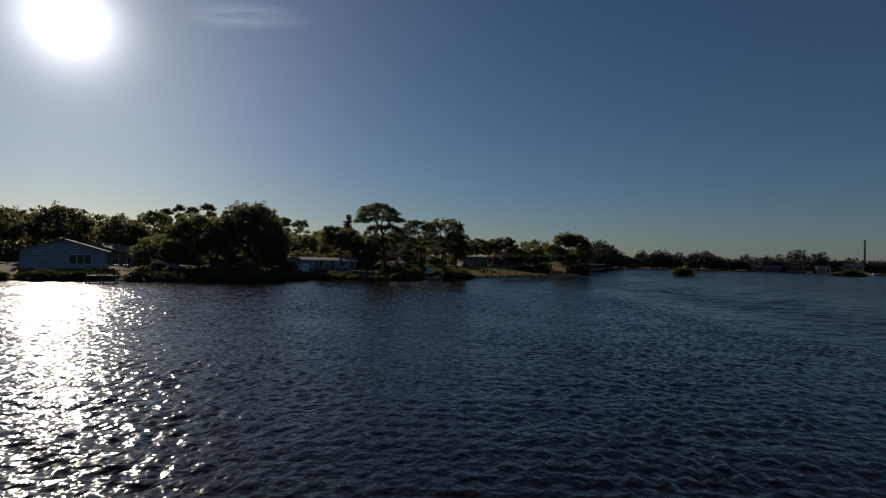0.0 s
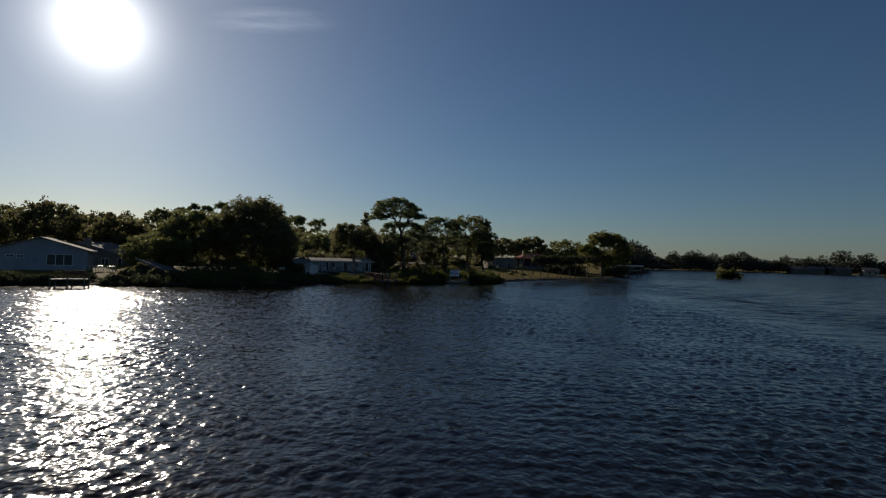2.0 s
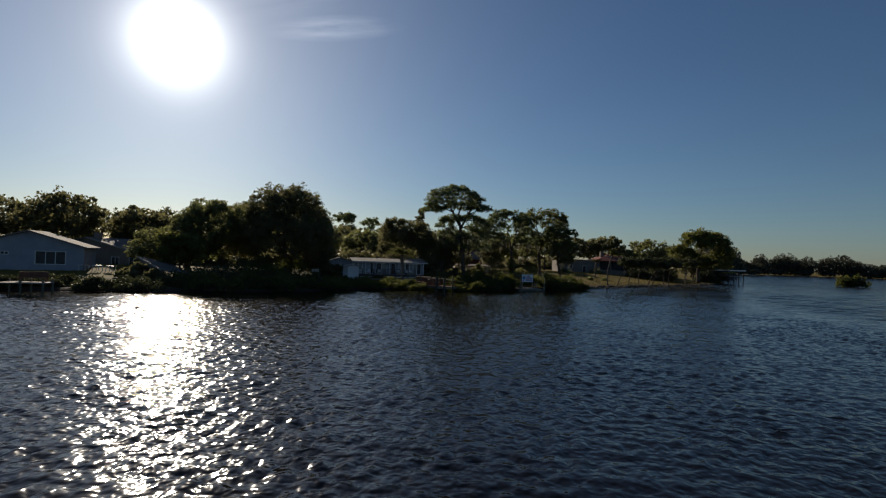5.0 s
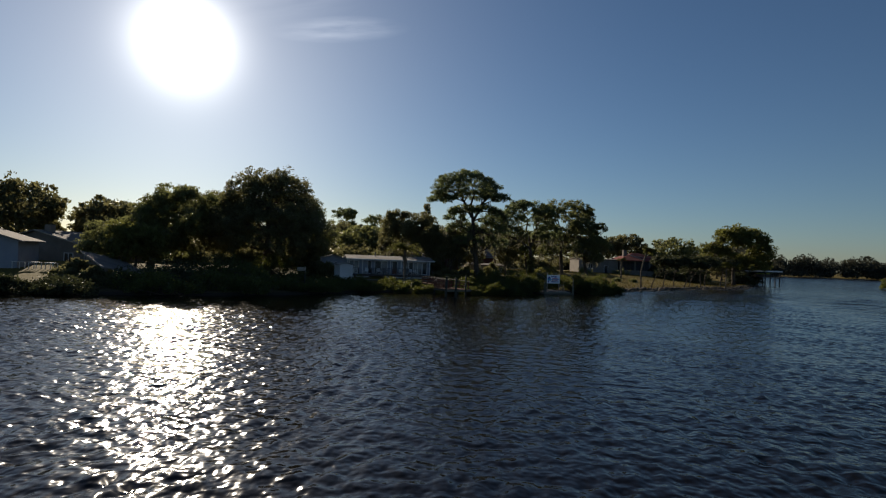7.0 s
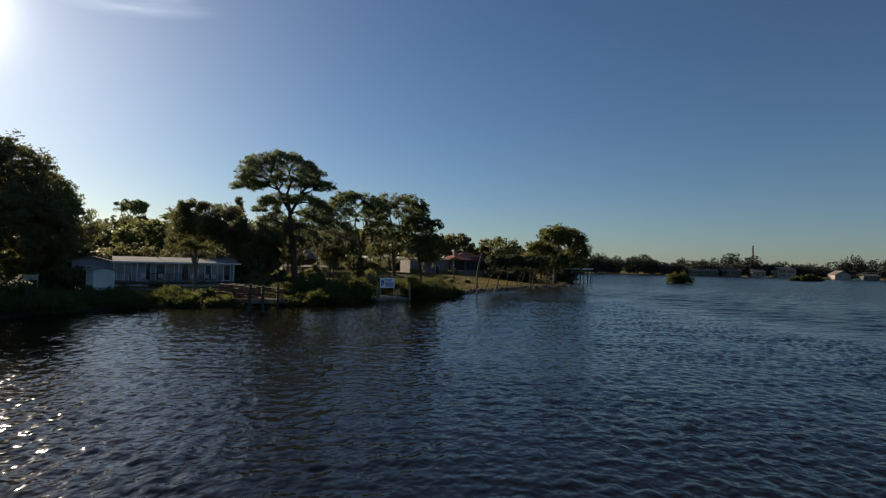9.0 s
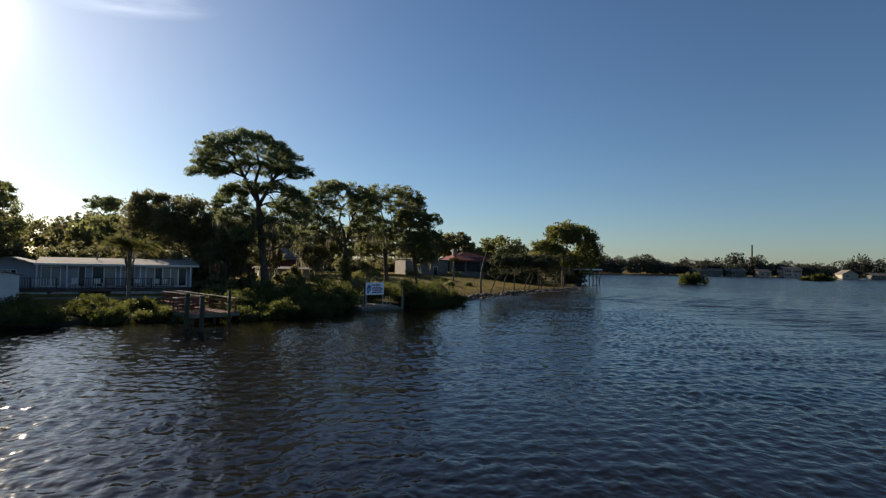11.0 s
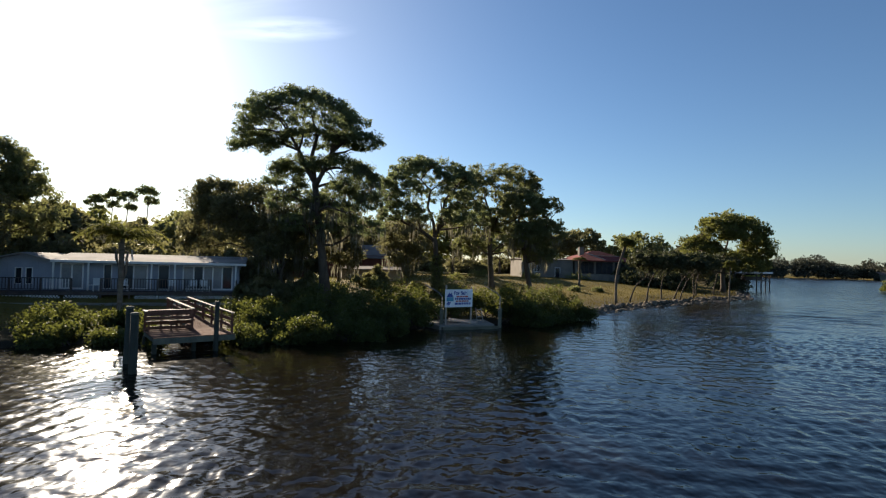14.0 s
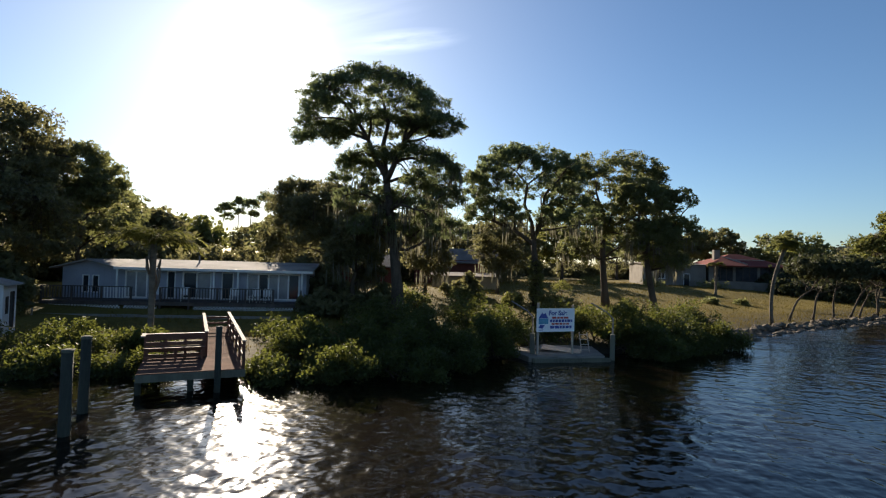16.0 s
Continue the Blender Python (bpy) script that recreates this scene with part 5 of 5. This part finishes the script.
for i in range(3):
    tb = thing("picnic_table", (-56.6 + i * 1.5, 92.2 + i * 0.5, 1.4), "white garden table on the lawn", "table", "garden tables")
    tm = Matrix.Translation((-56.6 + i * 1.5, 92.2 + i * 0.5, ground_at(-56.6 + i * 1.5, 92.2 + i * 0.5)))
    part("tabletop", Mesh().box((-0.55, -0.35, 0.68), (0.55, 0.35, 0.73), tm, 0.05), TRIM, tb)
    for lx in (-0.45, 0.45):
        for ly in (-0.3, 0.3):
            part("leg", Mesh().box((lx - 0.03, ly - 0.03, 0), (lx + 0.03, ly + 0.03, 0.68), tm), TRIM, tb)

# red-roofed house across the lawn with a screened porch
RX = frame_at((8.955, 177.51, 0), (0.985, 0.17))
plain_house("low grey stucco wing with a flat brown roof", RX, 9.6, 9, 5.75, 5.95, STUCCO_GREY, ROOF_BROWN, [(2.2, 3.4, 3.4, 4.7, 2), (6.2, 7.2, 2.2, 4.3, 1)], 1.6, 0.3, gable=False)
red = plain_house("stucco house with red hipped tile roof and screened porch", RX @ pose(9.9, -0.3, 0), 11.6, 10, 5.7, 7.7, STUCCO_GREY, ROOF_RED,
                  [(0.8, 3.6, 3.3, 5.5, 3), (4.0, 7.2, 3.3, 5.5, 3), (7.6, 10.8, 3.3, 5.5, 3)], 1.6, hip=True, glass=SCREEN, bars=WOOD_DARK)
part("chimney", Mesh().box((12.0, 3.2, 6.2), (12.9, 4.1, 8.3), RX, 0.02), STUCCO_GREY, red)
part("porch_roof", Mesh().slab([RX @ Vector(p) for p in ((10.4, -2.6, 5.75), (14.8, -2.6, 5.75), (12.6, 2.4, 7.3))], 0.12), ROOF_RED, red)
part("ridge_cap", Mesh().beam(RX @ Vector((12.6, 1.6, 7.2)), RX @ Vector((15.4, -0.8, 6.0)), 0.25, 0.12), RAIL_CAP, red, "pale ridge tiles")
part("ridge_cap", Mesh().beam(RX @ Vector((13.6, 2.0, 6.72)), RX @ Vector((19.2, 2.0, 6.72)), 0.2, 0.1), RAIL_CAP, red, "pale ridge tiles")
part("garden_wall", Mesh().box((6.0, -3.4, 1.6), (23.5, -3.1, 3.25), RX), STUCCO_GREY, red)

# buildings behind the pine: a low stucco garage, a red barn and a gabled cottage
plain_house("low stucco garage with a flat brown roof", frame_at((-14.6, 139.6, 0), (0.96, 0.28)), 6.8, 5, 3.6, 3.95, STUCCO, ROOF_BROWN, [], 1.4, 0.3, "garage", gable=False)
plain_house("dark red wooden barn", frame_at((-19.6, 148.5, 0), (0.97, 0.25)), 10, 7, 5.0, 6.8, BRICK_RED, ROOF_BROWN, [(3.6, 4.6, 4.4, 5.3, 2)], 1.4, 0.4, "barn", gable=False)
plain_house("cottage with a brown gabled roof among the trees", frame_at((-28.5, 139.5, 0), (0.93, 0.37)), 9, 7, 4.3, 5.7, BRICK_RED, ROOF_BROWN, [(4.8, 6.4, 2.6, 4.0, 2)], 1.4, 0.5, "cottage", gable=False)

tagged(part("white_pipe", Mesh().tube([(-17.59, 114.90, 1.22), (-18.34, 118.89, 1.3)], [0.035, 0.035], 8), TRIM), "thin white pipe lying on the shrubs behind the dock", "pipe")
# pale edging along the yard
edge = thing("garden_edging", HX @ Vector((8, -4.6, 1.1)), "low pale concrete edging along the yard", "kerb")
for i in range(12):
    part("kerb_stone", Mesh().box((0.5 + i * 1.3, -4.7, 0.9), (0.5 + i * 1.3 + 1.28, -4.55, 1.42 + 0.01 * (i % 3)), HX, 0.02), CONCRETE, edge)

# ---------------------------------------------------------------- the near dock
D0, DD, DP = Vector((-12.05, 100.75, 0)), Vector((-0.66, 0.751, 0)), Vector((0.751, 0.66, 0))
DX = Matrix(((DP.x, DD.x, 0, D0.x), (DP.y, DD.y, 0, D0.y), (0, 0, 1, 0), (0, 0, 0, 1)))     # x across, y towards the shore
DECK = 1.2
dock = thing("wooden_dock", D0 + DP * 1.5, "weathered wooden dock with a gangway, slatted bench and pale handrails", "dock")
for i in range(18):
    y = i * 0.152
    part("plank", Mesh().box((-0.03 + 0.012 * math.sin(i * 5), y, DECK - 0.04), (3.13 + 0.012 * math.sin(i * 3), y + 0.14, DECK), DX), WOOD, dock)
for i in range(44):
    y = 2.75 + i * 0.152
    z = DECK + 0.012 * i * 0.5
    part("plank", Mesh().box((2.0, y, z - 0.04), (3.12, y + 0.14, z), DX), WOOD, dock)
part("front_beam", Mesh().box((-0.05, -0.06, DECK - 0.26), (3.15, -0.005, DECK - 0.03), DX), WOOD_GREY, dock)
for x in (0.05, 1.55, 3.02):
    part("joist", Mesh().box((x - 0.04, 0.0, DECK - 0.22), (x + 0.04, 2.7, DECK - 0.045), DX), WOOD_GREY, dock)
for x in (2.08, 3.02):
    part("joist", Mesh().beam(DX @ Vector((x, 2.75, DECK - 0.13)), DX @ Vector((x, 9.4, DECK + 0.13)), 0.07, 0.16), WOOD_GREY, dock)
for x, y in ((0.02, 0.1), (0.02, 2.6), (1.5, 0.1), (1.5, 2.6), (2.05, 5.0), (3.05, 5.0), (3.05, 2.6), (2.05, 7.4), (3.05, 7.4)):
    part("pile", Mesh().tube([DX @ Vector((x, y, -1.4)), DX @ Vector((x, y, DECK - 0.23))], [0.1, 0.095], 9), PILE_DARK, dock)
# bench along the back edge
for x in (0.02, 0.66, 1.3, 1.94):
    part("bench_post", Mesh().box((x - 0.045, 2.62, DECK), (x + 0.045, 2.71, DECK + 0.86), DX, 0.008), WOOD_RED, dock)
for za, zb in ((0.02, 0.17), (0.24, 0.40), (0.47, 0.60), (0.66, 0.86)):
    part("bench_back_board", Mesh().box((-0.02, 2.585, DECK + za), (1.99, 2.615, DECK + zb), DX, 0.004), WOOD_RED, dock)
for y in (2.1, 2.26, 2.42):
    part("bench_seat_board", Mesh().box((0.0, y, DECK + 0.42), (1.95, y + 0.14, DECK + 0.455), DX), WOOD_RED, dock)
for x in (0.1, 1.0, 1.85):
    part("bench_leg", Mesh().box((x - 0.04, 2.15, DECK), (x + 0.04, 2.22, DECK + 0.42), DX), WOOD_RED, dock)
part("handrail", Mesh().beam(DX @ Vector((-0.02, 2.05, DECK + 0.88)), DX @ Vector((-0.02, 2.74, DECK + 0.89)), 0.13, 0.04), RAIL_CAP, dock, "sun-bleached rail cap")
part("handrail", Mesh().box((0.06, 2.58, DECK + 0.862), (1.95, 2.72, DECK + 0.895), DX), WOOD_RED, dock)
# gangway rails
for x, y0, y1 in ((2.0, 2.7, 8.9), (3.12, 0.3, 9.2)):
    def rz(y):
        return DECK + 0.9 + 0.012 * (y - 2)
    part("handrail", Mesh().beam(DX @ Vector((x, y0, rz(y0))), DX @ Vector((x, y1, rz(y1))), 0.13, 0.04), RAIL_CAP, dock, "sun-bleached rail cap")
    for zz in (0.3, 0.6):
        part("mid_rail", Mesh().beam(DX @ Vector((x, y0, rz(y0) - zz)), DX @ Vector((x, y1, rz(y1) - zz)), 0.035, 0.13), WOOD_RED, dock)
    for y in np.linspace(y0 + 0.1, y1 - 0.1, 6):
        part("rail_post", Mesh().box((x - 0.045, y - 0.045, DECK - 0.2), (x + 0.045, y + 0.045, rz(y) - 0.02), DX, 0.008), WOOD_RED, dock)
for k in (0.0, 0.25):
    part("cross_rail", Mesh().beam(DX @ Vector((2.0, 8.6, DECK + 0.8 - k)), DX @ Vector((3.12, 8.6, DECK + 0.8 - k)), 0.03, 0.09), WOOD_RED, dock)


def mooring_pile(x, y, top, r, lean=(0.0, 0.0), cap=True, label="tall weathered mooring pile standing in the water"):
    root = thing("mooring_pile", (x, y, 0), label, "pile", "mooring piles")
    path = [(x - lean[0] * 0.5, y - lean[1] * 0.5, -1.5), (x, y, 0), (x + lean[0], y + lean[1], top)]
    part("pole", Mesh().tube(path, [r * 1.05, r * 1.03, r * 0.96], 14), PILE_DARK, root, smooth=True)
    if cap:
        part("cap", Mesh().tube([(x + lean[0], y + lean[1], top - 0.03), (x + lean[0], y + lean[1], top + 0.03), (x + lean[0], y + lean[1], top + 0.05)], [r * 1.06, r * 1.06, r * 0.7], 14), WOOD_GREY, root, "flat pale cap")


mooring_pile(-10.6, 97.3, 2.55, 0.13)
mooring_pile(-11.85, 98.8, 2.6, 0.13, (0.05, 0))
mooring_pile(-10.15, 102.05, 2.66, 0.1, cap=False, label="thick dark mooring pile beside the dock")
mooring_pile(-27.3, 98.4, 2.3, 0.08, cap=False, label="thin pale mooring pile near the mangroves")

# ---------------------------------------------------------------- the sign and its platform
platform = thing("boat_platform", (0, 113, 0), "low grey concrete boat platform among the mangroves", "platform")
ring = [(-2.6, 113.5), (-1.3, 111.6), (2.0, 113.3), (1.4, 116.1), (-0.8, 116.1)]
part("slab", Mesh().prism(ring, 0.55, 0.8), CONCRETE, platform)
part("edge_beam", Mesh().beam((-1.05, 111.6, 0.6), (2.25, 113.32, 0.6), 0.12, 0.24), WOOD_GREY, platform)
part("edge_beam", Mesh().beam((-2.5, 113.6, 0.6), (-1.05, 111.6, 0.6), 0.12, 0.24), WOOD_GREY, platform)
for x, y in ((-2.2, 113.5), (-1.0, 111.9), (0.6, 112.7), (2.0, 113.5), (1.4, 115.6)):
    part("pile", Mesh().tube([(x, y, -1.3), (x, y, 0.55)], [0.13, 0.12], 9), WOOD_GREY, platform)
ramp_ring = [(-0.9, 113.2, 1.0), (0.9, 113.5, 0.82), (0.9, 114.5, 0.84), (-0.9, 114.3, 1.02)]
part("gangplank", Mesh().slab(ramp_ring, 0.06), RAIL_CAP, platform, "pale gangplank lying on the slab")

GX = frame_at((-1.05, 112.15, 0), (0.82, 0.57))
W, Z0, Z1 = 2.0, 1.86, 2.94
sign = thing("for_sale_sign", GX @ Vector((1, 0, 0.8)), "white for-sale board with blue lettering on wooden posts", "sign")
part("board", Mesh().box((0, -0.02, Z0), (W, 0.0, Z1), GX), SIGN_WHITE, sign)
for x in (0.06, W - 0.1):
    part("post", Mesh().box((x, 0.003, 0.8), (x + 0.09, 0.09, Z1 + (0.16 if x > 1 else 0.26)), GX, 0.01), RAIL_CAP, sign)
part("logo", Mesh().prism([(0.10, Z0 + 0.62), (0.28, Z0 + 0.9), (0.36, Z0 + 0.8), (0.44, Z0 + 0.88), (0.6, Z0 + 0.62)], 0.02, 0.026, GX @ pose(0, 0, 0, 90, 0, 0)), SIGN_BLUE, sign, "blue mountain-shaped emblem")
part("logo", Mesh().prism([(0.10, Z0 + 0.36), (0.6, Z0 + 0.36), (0.6, Z0 + 0.61), (0.10, Z0 + 0.61)], 0.02, 0.026, GX @ pose(0, 0, 0, 90, 0, 0)), SIGN_TEAL, sign, "teal emblem")
part("logo", Mesh().prism([(0.10, Z0 + 0.18), (0.3, Z0 + 0.14), (0.42, Z0 + 0.3), (0.2, Z0 + 0.34)], 0.02, 0.026, GX @ pose(0, 0, 0, 90, 0, 0)), SIGN_BLUE, sign, "dark blue emblem")
for x0, x1, z, h, mm in ((0.80, 1.70, 0.60, 0.09, SIGN_RED), (0.70, 1.88, 0.44, 0.125, SIGN_BLUE), (0.78, 1.78, 0.32, 0.085, SIGN_RED), (0.70, 1.88, 0.15, 0.125, SIGN_BLUE)):
    x = x0
    r = random.Random(int(z * 1000))
    while x < x1 - 0.04:
        e = min(x + r.uniform(0.09, 0.24), x1)
        part("writing_bar", Mesh().box((x, -0.026, Z0 + z), (e, -0.02, Z0 + z + h), GX), mm, sign)
        x = e + 0.035
part("writing_bar", Mesh().box((0.12, -0.026, Z0 + 0.07), (0.34, -0.02, Z0 + 0.10), GX), SIGN_BLUE, sign)
curve = bpy.data.curves.new("lettering", "FONT")
curve.body, curve.size, curve.extrude, curve.offset = "For Sale", 0.30, 0.004, 0.010
curve.space_character = 1.0
words = new("lettering", curve)
words.data.materials.append(SIGN_BLUE)
words.parent = sign
words.matrix_parent_inverse = Matrix.Translation(-sign.location)
words.matrix_basis = GX @ pose(0.62, -0.024, Z0 + 0.765, 90, 0, 0)
tagged(words, "dark blue sign lettering")

# ladder and davits of the platform
lad = thing("boat_ladder", (1.05, 114.4, 0.8), "short white boat ladder on the platform", "ladder")
for dx in (0.0, 0.42):
    part("rail", Mesh().tube([(0.95 + dx * 0.85, 113.9 + dx * 0.4, 0.8), (0.8 + dx * 0.85, 114.3 + dx * 0.4, 1.72)], [0.025, 0.025], 6), RAIL_CAP, lad)
for i in range(4):
    t = 0.15 + i * 0.24
    part("rung", Mesh().tube([(0.95 - 0.15 * t, 113.9 + 0.4 * t, 0.8 + 0.92 * t), (1.307 - 0.15 * t, 114.07 + 0.4 * t, 0.8 + 0.92 * t)], [0.02, 0.02], 6), RAIL_CAP, lad)


def davit(x, y, bx, by, label):
    """A pipe davit with a bent arm on a timber post."""
    root = thing("boat_davit", (x, y, 0), label, "davit", "boat davits")
    part("post", Mesh().box((x - 0.11, y - 0.11, -1.2), (x + 0.11, y + 0.11, 1.75), None, 0.02), WOOD_GREY, root)
    part("arm", Mesh().tube([(x, y, 1.0), (x, y, 2.5), (x + bx * 0.25, y + by * 0.25, 2.75), (x + bx, y + by, 3.15)], [0.04, 0.04, 0.035, 0.03], 7), METAL, root, "pale bent pipe arm")


davit(2.35, 113.9, -1.0, 0.5, "timber post with a bent pipe boat davit")
davit(-1.25, 112.5, -1.1, 0.6, "timber post with a slanting pipe davit")
bm = bmesh.new()
bmesh.ops.create_uvsphere(bm, u_segments=14, v_segments=10, radius=0.13)
bmesh.ops.translate(bm, verts=bm.verts, vec=(2.75, 113.7, 0.42))
me = bpy.data.meshes.new("mooring_buoy")
bm.to_mesh(me)
bm.free()
me.materials.append(TRIM)
tagged(new("mooring_buoy", me), "white round mooring buoy hung beside the post", "buoy")

# a small white notice on posts among the mangroves
NX = frame_at((-30.7, 105.1, 0), (0.85, 0.53))
ns = thing("shore_notice", (-30.7, 105.1, 0.8), "small white notice board on a thin pale post by the water", "sign")
part("board", Mesh().box((-0.5, 0, 2.38), (0.5, 0.03, 2.82), NX), RAIL_CAP, ns)
part("post", Mesh().box((0.42, 0.032, 0.4), (0.51, 0.1, 2.92), NX), RAIL_CAP, ns)
stake = thing("stake", (-28.5, 109.5, ground_at(-28.5, 109.5)), "thin pale stake standing on the bank beside the shed", "stake")
part("post", Mesh().box((-0.035, -0.035, 0.6), (0.035, 0.035, 1.8), pose(-28.5, 109.5, 0, 0, 1.5, 20), 0.01), RAIL_CAP, stake)

# boat lift on the point
bl = thing("boat_lift", (58, 192, 0), "covered boat lift with a flat pale roof on piles", "boathouse")
BX = frame_at((54.6, 186.0, 0), (0.62, 0.78))
part("roof", Mesh().box((-0.3, -0.5, 4.3), (12.3, 4.5, 4.45), BX), CONCRETE, bl)
for y in (-0.53, 4.505):
    part("fascia", Mesh().box((-0.3, y, 4.12), (12.3, y + 0.03, 4.47), BX), TRIM, bl, "pale roof edge board")
part("fascia", Mesh().box((-0.335, -0.5, 4.12), (-0.305, 4.5, 4.47), BX), TRIM, bl, "pale roof edge board")
for x in (0.2, 4.1, 8.0, 11.8):
    for y in (0.0, 4.0):
        part("pile", Mesh().tube([BX @ Vector((x, y, -1.5)), BX @ Vector((x, y, 4.3))], [0.13, 0.11], 8), WOOD_DARK, bl)
for i in range(30):
    part("plank", Mesh().box((i * 0.4, 4.1, 1.2), (i * 0.4 + 0.38, 5.3, 1.27), BX), WOOD, bl)
hull = [(0.8, 2.0), (2.2, 0.9), (8.6, 0.8), (8.6, 3.2), (2.2, 3.1)]
lb = thing("lifted_boat", BX @ Vector((5, 2, 2.8)), "small dark-hulled boat hanging in the covered lift", "boat")
part("hull", Mesh().prism(hull, 2.81, 3.5, BX), WOOD_DARK, lb)
part("cover", Mesh().prism([(1.4, 2.0), (2.4, 1.1), (3.9, 1.0), (3.9, 3.0), (2.4, 2.9)], 3.5, 3.72, BX), CANVAS, lb, "yellow-green canvas boat cover")
part("cover", Mesh().prism([(4.7, 1.0), (8.4, 1.0), (8.4, 3.0), (4.7, 3.0)], 3.5, 3.9, BX), CANVAS, lb, "yellow-green canvas boat cover")
part("windscreen", Mesh().box((4.0, 1.2, 3.5), (4.6, 2.8, 3.95), BX, 0.1), PANE, lb)
for y in (0.05, 3.95):
    part("cradle_beam", Mesh().box((0.2, y - 0.06, 2.6), (11.8, y + 0.06, 2.8), BX), METAL, bl)

# ---------------------------------------------------------------- the far shore
for label, x, y, w, d, eave, ridge, wall, roof, ops in (
        ("white two-storey house with balconies across the bay", 313, 407.5, 13, 9, 6.6, 8.8, STUCCO, ROOF_BROWN, [(0.8, 5.6, 1.4, 3.6, 4), (7.4, 9.4, 1.4, 3.6, 2), (0.8, 5.6, 4.4, 6.2, 4), (6.6, 12.2, 4.4, 6.2, 4)]),
        ("pale yellow house across the bay", 294, 410, 9, 8, 4.6, 6.6, STUCCO, ROOF_BROWN, [(2, 4, 1.8, 3.6, 2), (6, 8, 1.8, 3.6, 2)]),
        ("low white gabled boathouse across the bay", 345, 390, 11, 8, 4.4, 7.2, STUCCO, ROOF_BROWN, [(2.5, 4.5, 2.0, 3.6, 2)]),
        ("long low house across the bay", 250, 424, 22, 9, 4.4, 6.4, WOOD_GREY, ROOF_BROWN, [(3, 6, 2, 4, 3), (12, 15, 2, 4, 3)]),
        ("brown house across the bay", 275, 419, 14, 9, 4.6, 6.8, WOOD_GREY, ROOF_BROWN, [(3, 6, 2, 4, 3)]),
        ("pale cottage across the bay", 370, 390, 11, 8, 3.6, 5.4, WOOD_GREY, ROOF_BROWN, [(3, 6, 1.8, 3.4, 2)])):
    plain_house(label, frame_at((x, y + 1, 0), (0.97, -0.24)), w, d, eave, ridge, wall, roof, ops, 0.4, gable="boathouse" in label)
for i, (x, y, w) in enumerate(((262, 408, 8), (295, 400, 9), (322, 391, 12), (331, 389, 10), (180, 421, 9), (205, 421, 8))):
    fd = thing("far_dock", (x, y, 0), "grey boat dock on the far shore", "dock", "far docks")
    FX = frame_at((x, y, 0), (0.97, -0.24))
    part("deck", Mesh().box((0, 0, 0.9), (w, 1.6, 1.1), FX), WOOD_GREY, fd)
    for k in range(4):
        part("pile", Mesh().box((k * (w - 0.3) / 3, -0.15, -1), (k * (w - 0.3) / 3 + 0.3, 0.15, 1.5), FX, 0.05), WOOD_GREY, fd)
for i, (x, y) in enumerate(((318, 390), (352, 382))):
    bt = thing("moored_boat", (x, y, 0), "small white motor boat moored on the far shore", "boat", "far boats")
    BM = frame_at((x, y, 0), (0.97, -0.24))
    part("hull", Mesh().prism([(0, 0), (5.2, 0), (6.6, 1.0), (5.2, 2.0), (0, 2.0)], -0.1, 0.9, BM), TRIM, bt)
    part("cabin", Mesh().box((1.8, 0.4, 0.9), (3.8, 1.6, 2.0), BM, 0.2), TRIM, bt)
stack = thing("smokestack", (1099, 1374, 0), "tall slim dark smokestack on the horizon", "chimney")
part("shaft", Mesh().tube([(1099, 1374, 0), (1099, 1374, 40), (1099, 1374, 78)], [2.8, 2.3, 2.0], 16), WOOD_DARK, stack, smooth=True)
part("rim", Mesh().tube([(1099, 1374, 77), (1099, 1374, 79)], [2.4, 2.4], 16), WOOD_DARK, stack)

# ---------------------------------------------------------------- rocks along the bank
rock_data = [rock_mesh(900 + i) for i in range(7)]
riprap = thing("rock_bank", (17, 136, 0.3), "bank of loose grey and pale riprap rocks at the waterline", "rocks")
rr = random.Random(5)
line = [(8.9, 122.4), (11.5, 126.5), (14.1, 130.8), (18.1, 135.1), (21.6, 138.9), (29, 147.8), (39, 157.3), (45, 170)]
spots = []
for (x0, y0), (x1, y1) in zip(line, line[1:]):
    size = math.hypot(x1 - x0, y1 - y0)
    for k in range(int(size * 13)):
        t, off = rr.random(), rr.uniform(-0.5, 1.5)
        x, y = x0 + (x1 - x0) * t - off * (y1 - y0) / size * 0.9, y0 + (y1 - y0) * t + off * (x1 - x0) / size * 0.9
        spots.append((x, y, rr.uniform(0.3, 0.75)))
spots.sort(key=lambda s: s[1])
rest = Mesh()
for k, (x, y, s) in enumerate(spots):
    m = Matrix.Translation((x, y, max(ground_at(x, y), SEA - 0.12) + 0.12 * s)) @ Euler((rr.uniform(-0.5, 0.5), rr.uniform(-0.5, 0.5), rr.uniform(0, 6.3))).to_matrix().to_4x4() @ Matrix.Diagonal((s * rr.uniform(0.8, 1.4), s, s * rr.uniform(0.7, 1.1), 1))
    data = rock_data[k % 7]
    if k < 290:
        ob = new("rock", data)
        ob.parent = riprap
        ob.matrix_parent_inverse = Matrix.Translation(-riprap.location)
        ob.matrix_basis = m
    else:
        rest.add([m @ v.co for v in data.vertices], [tuple(p.vertices) for p in data.polygons])
tagged(part("loose_riprap", rest, ROCK, riprap), "loose riprap along the waterline", kind="stuff")
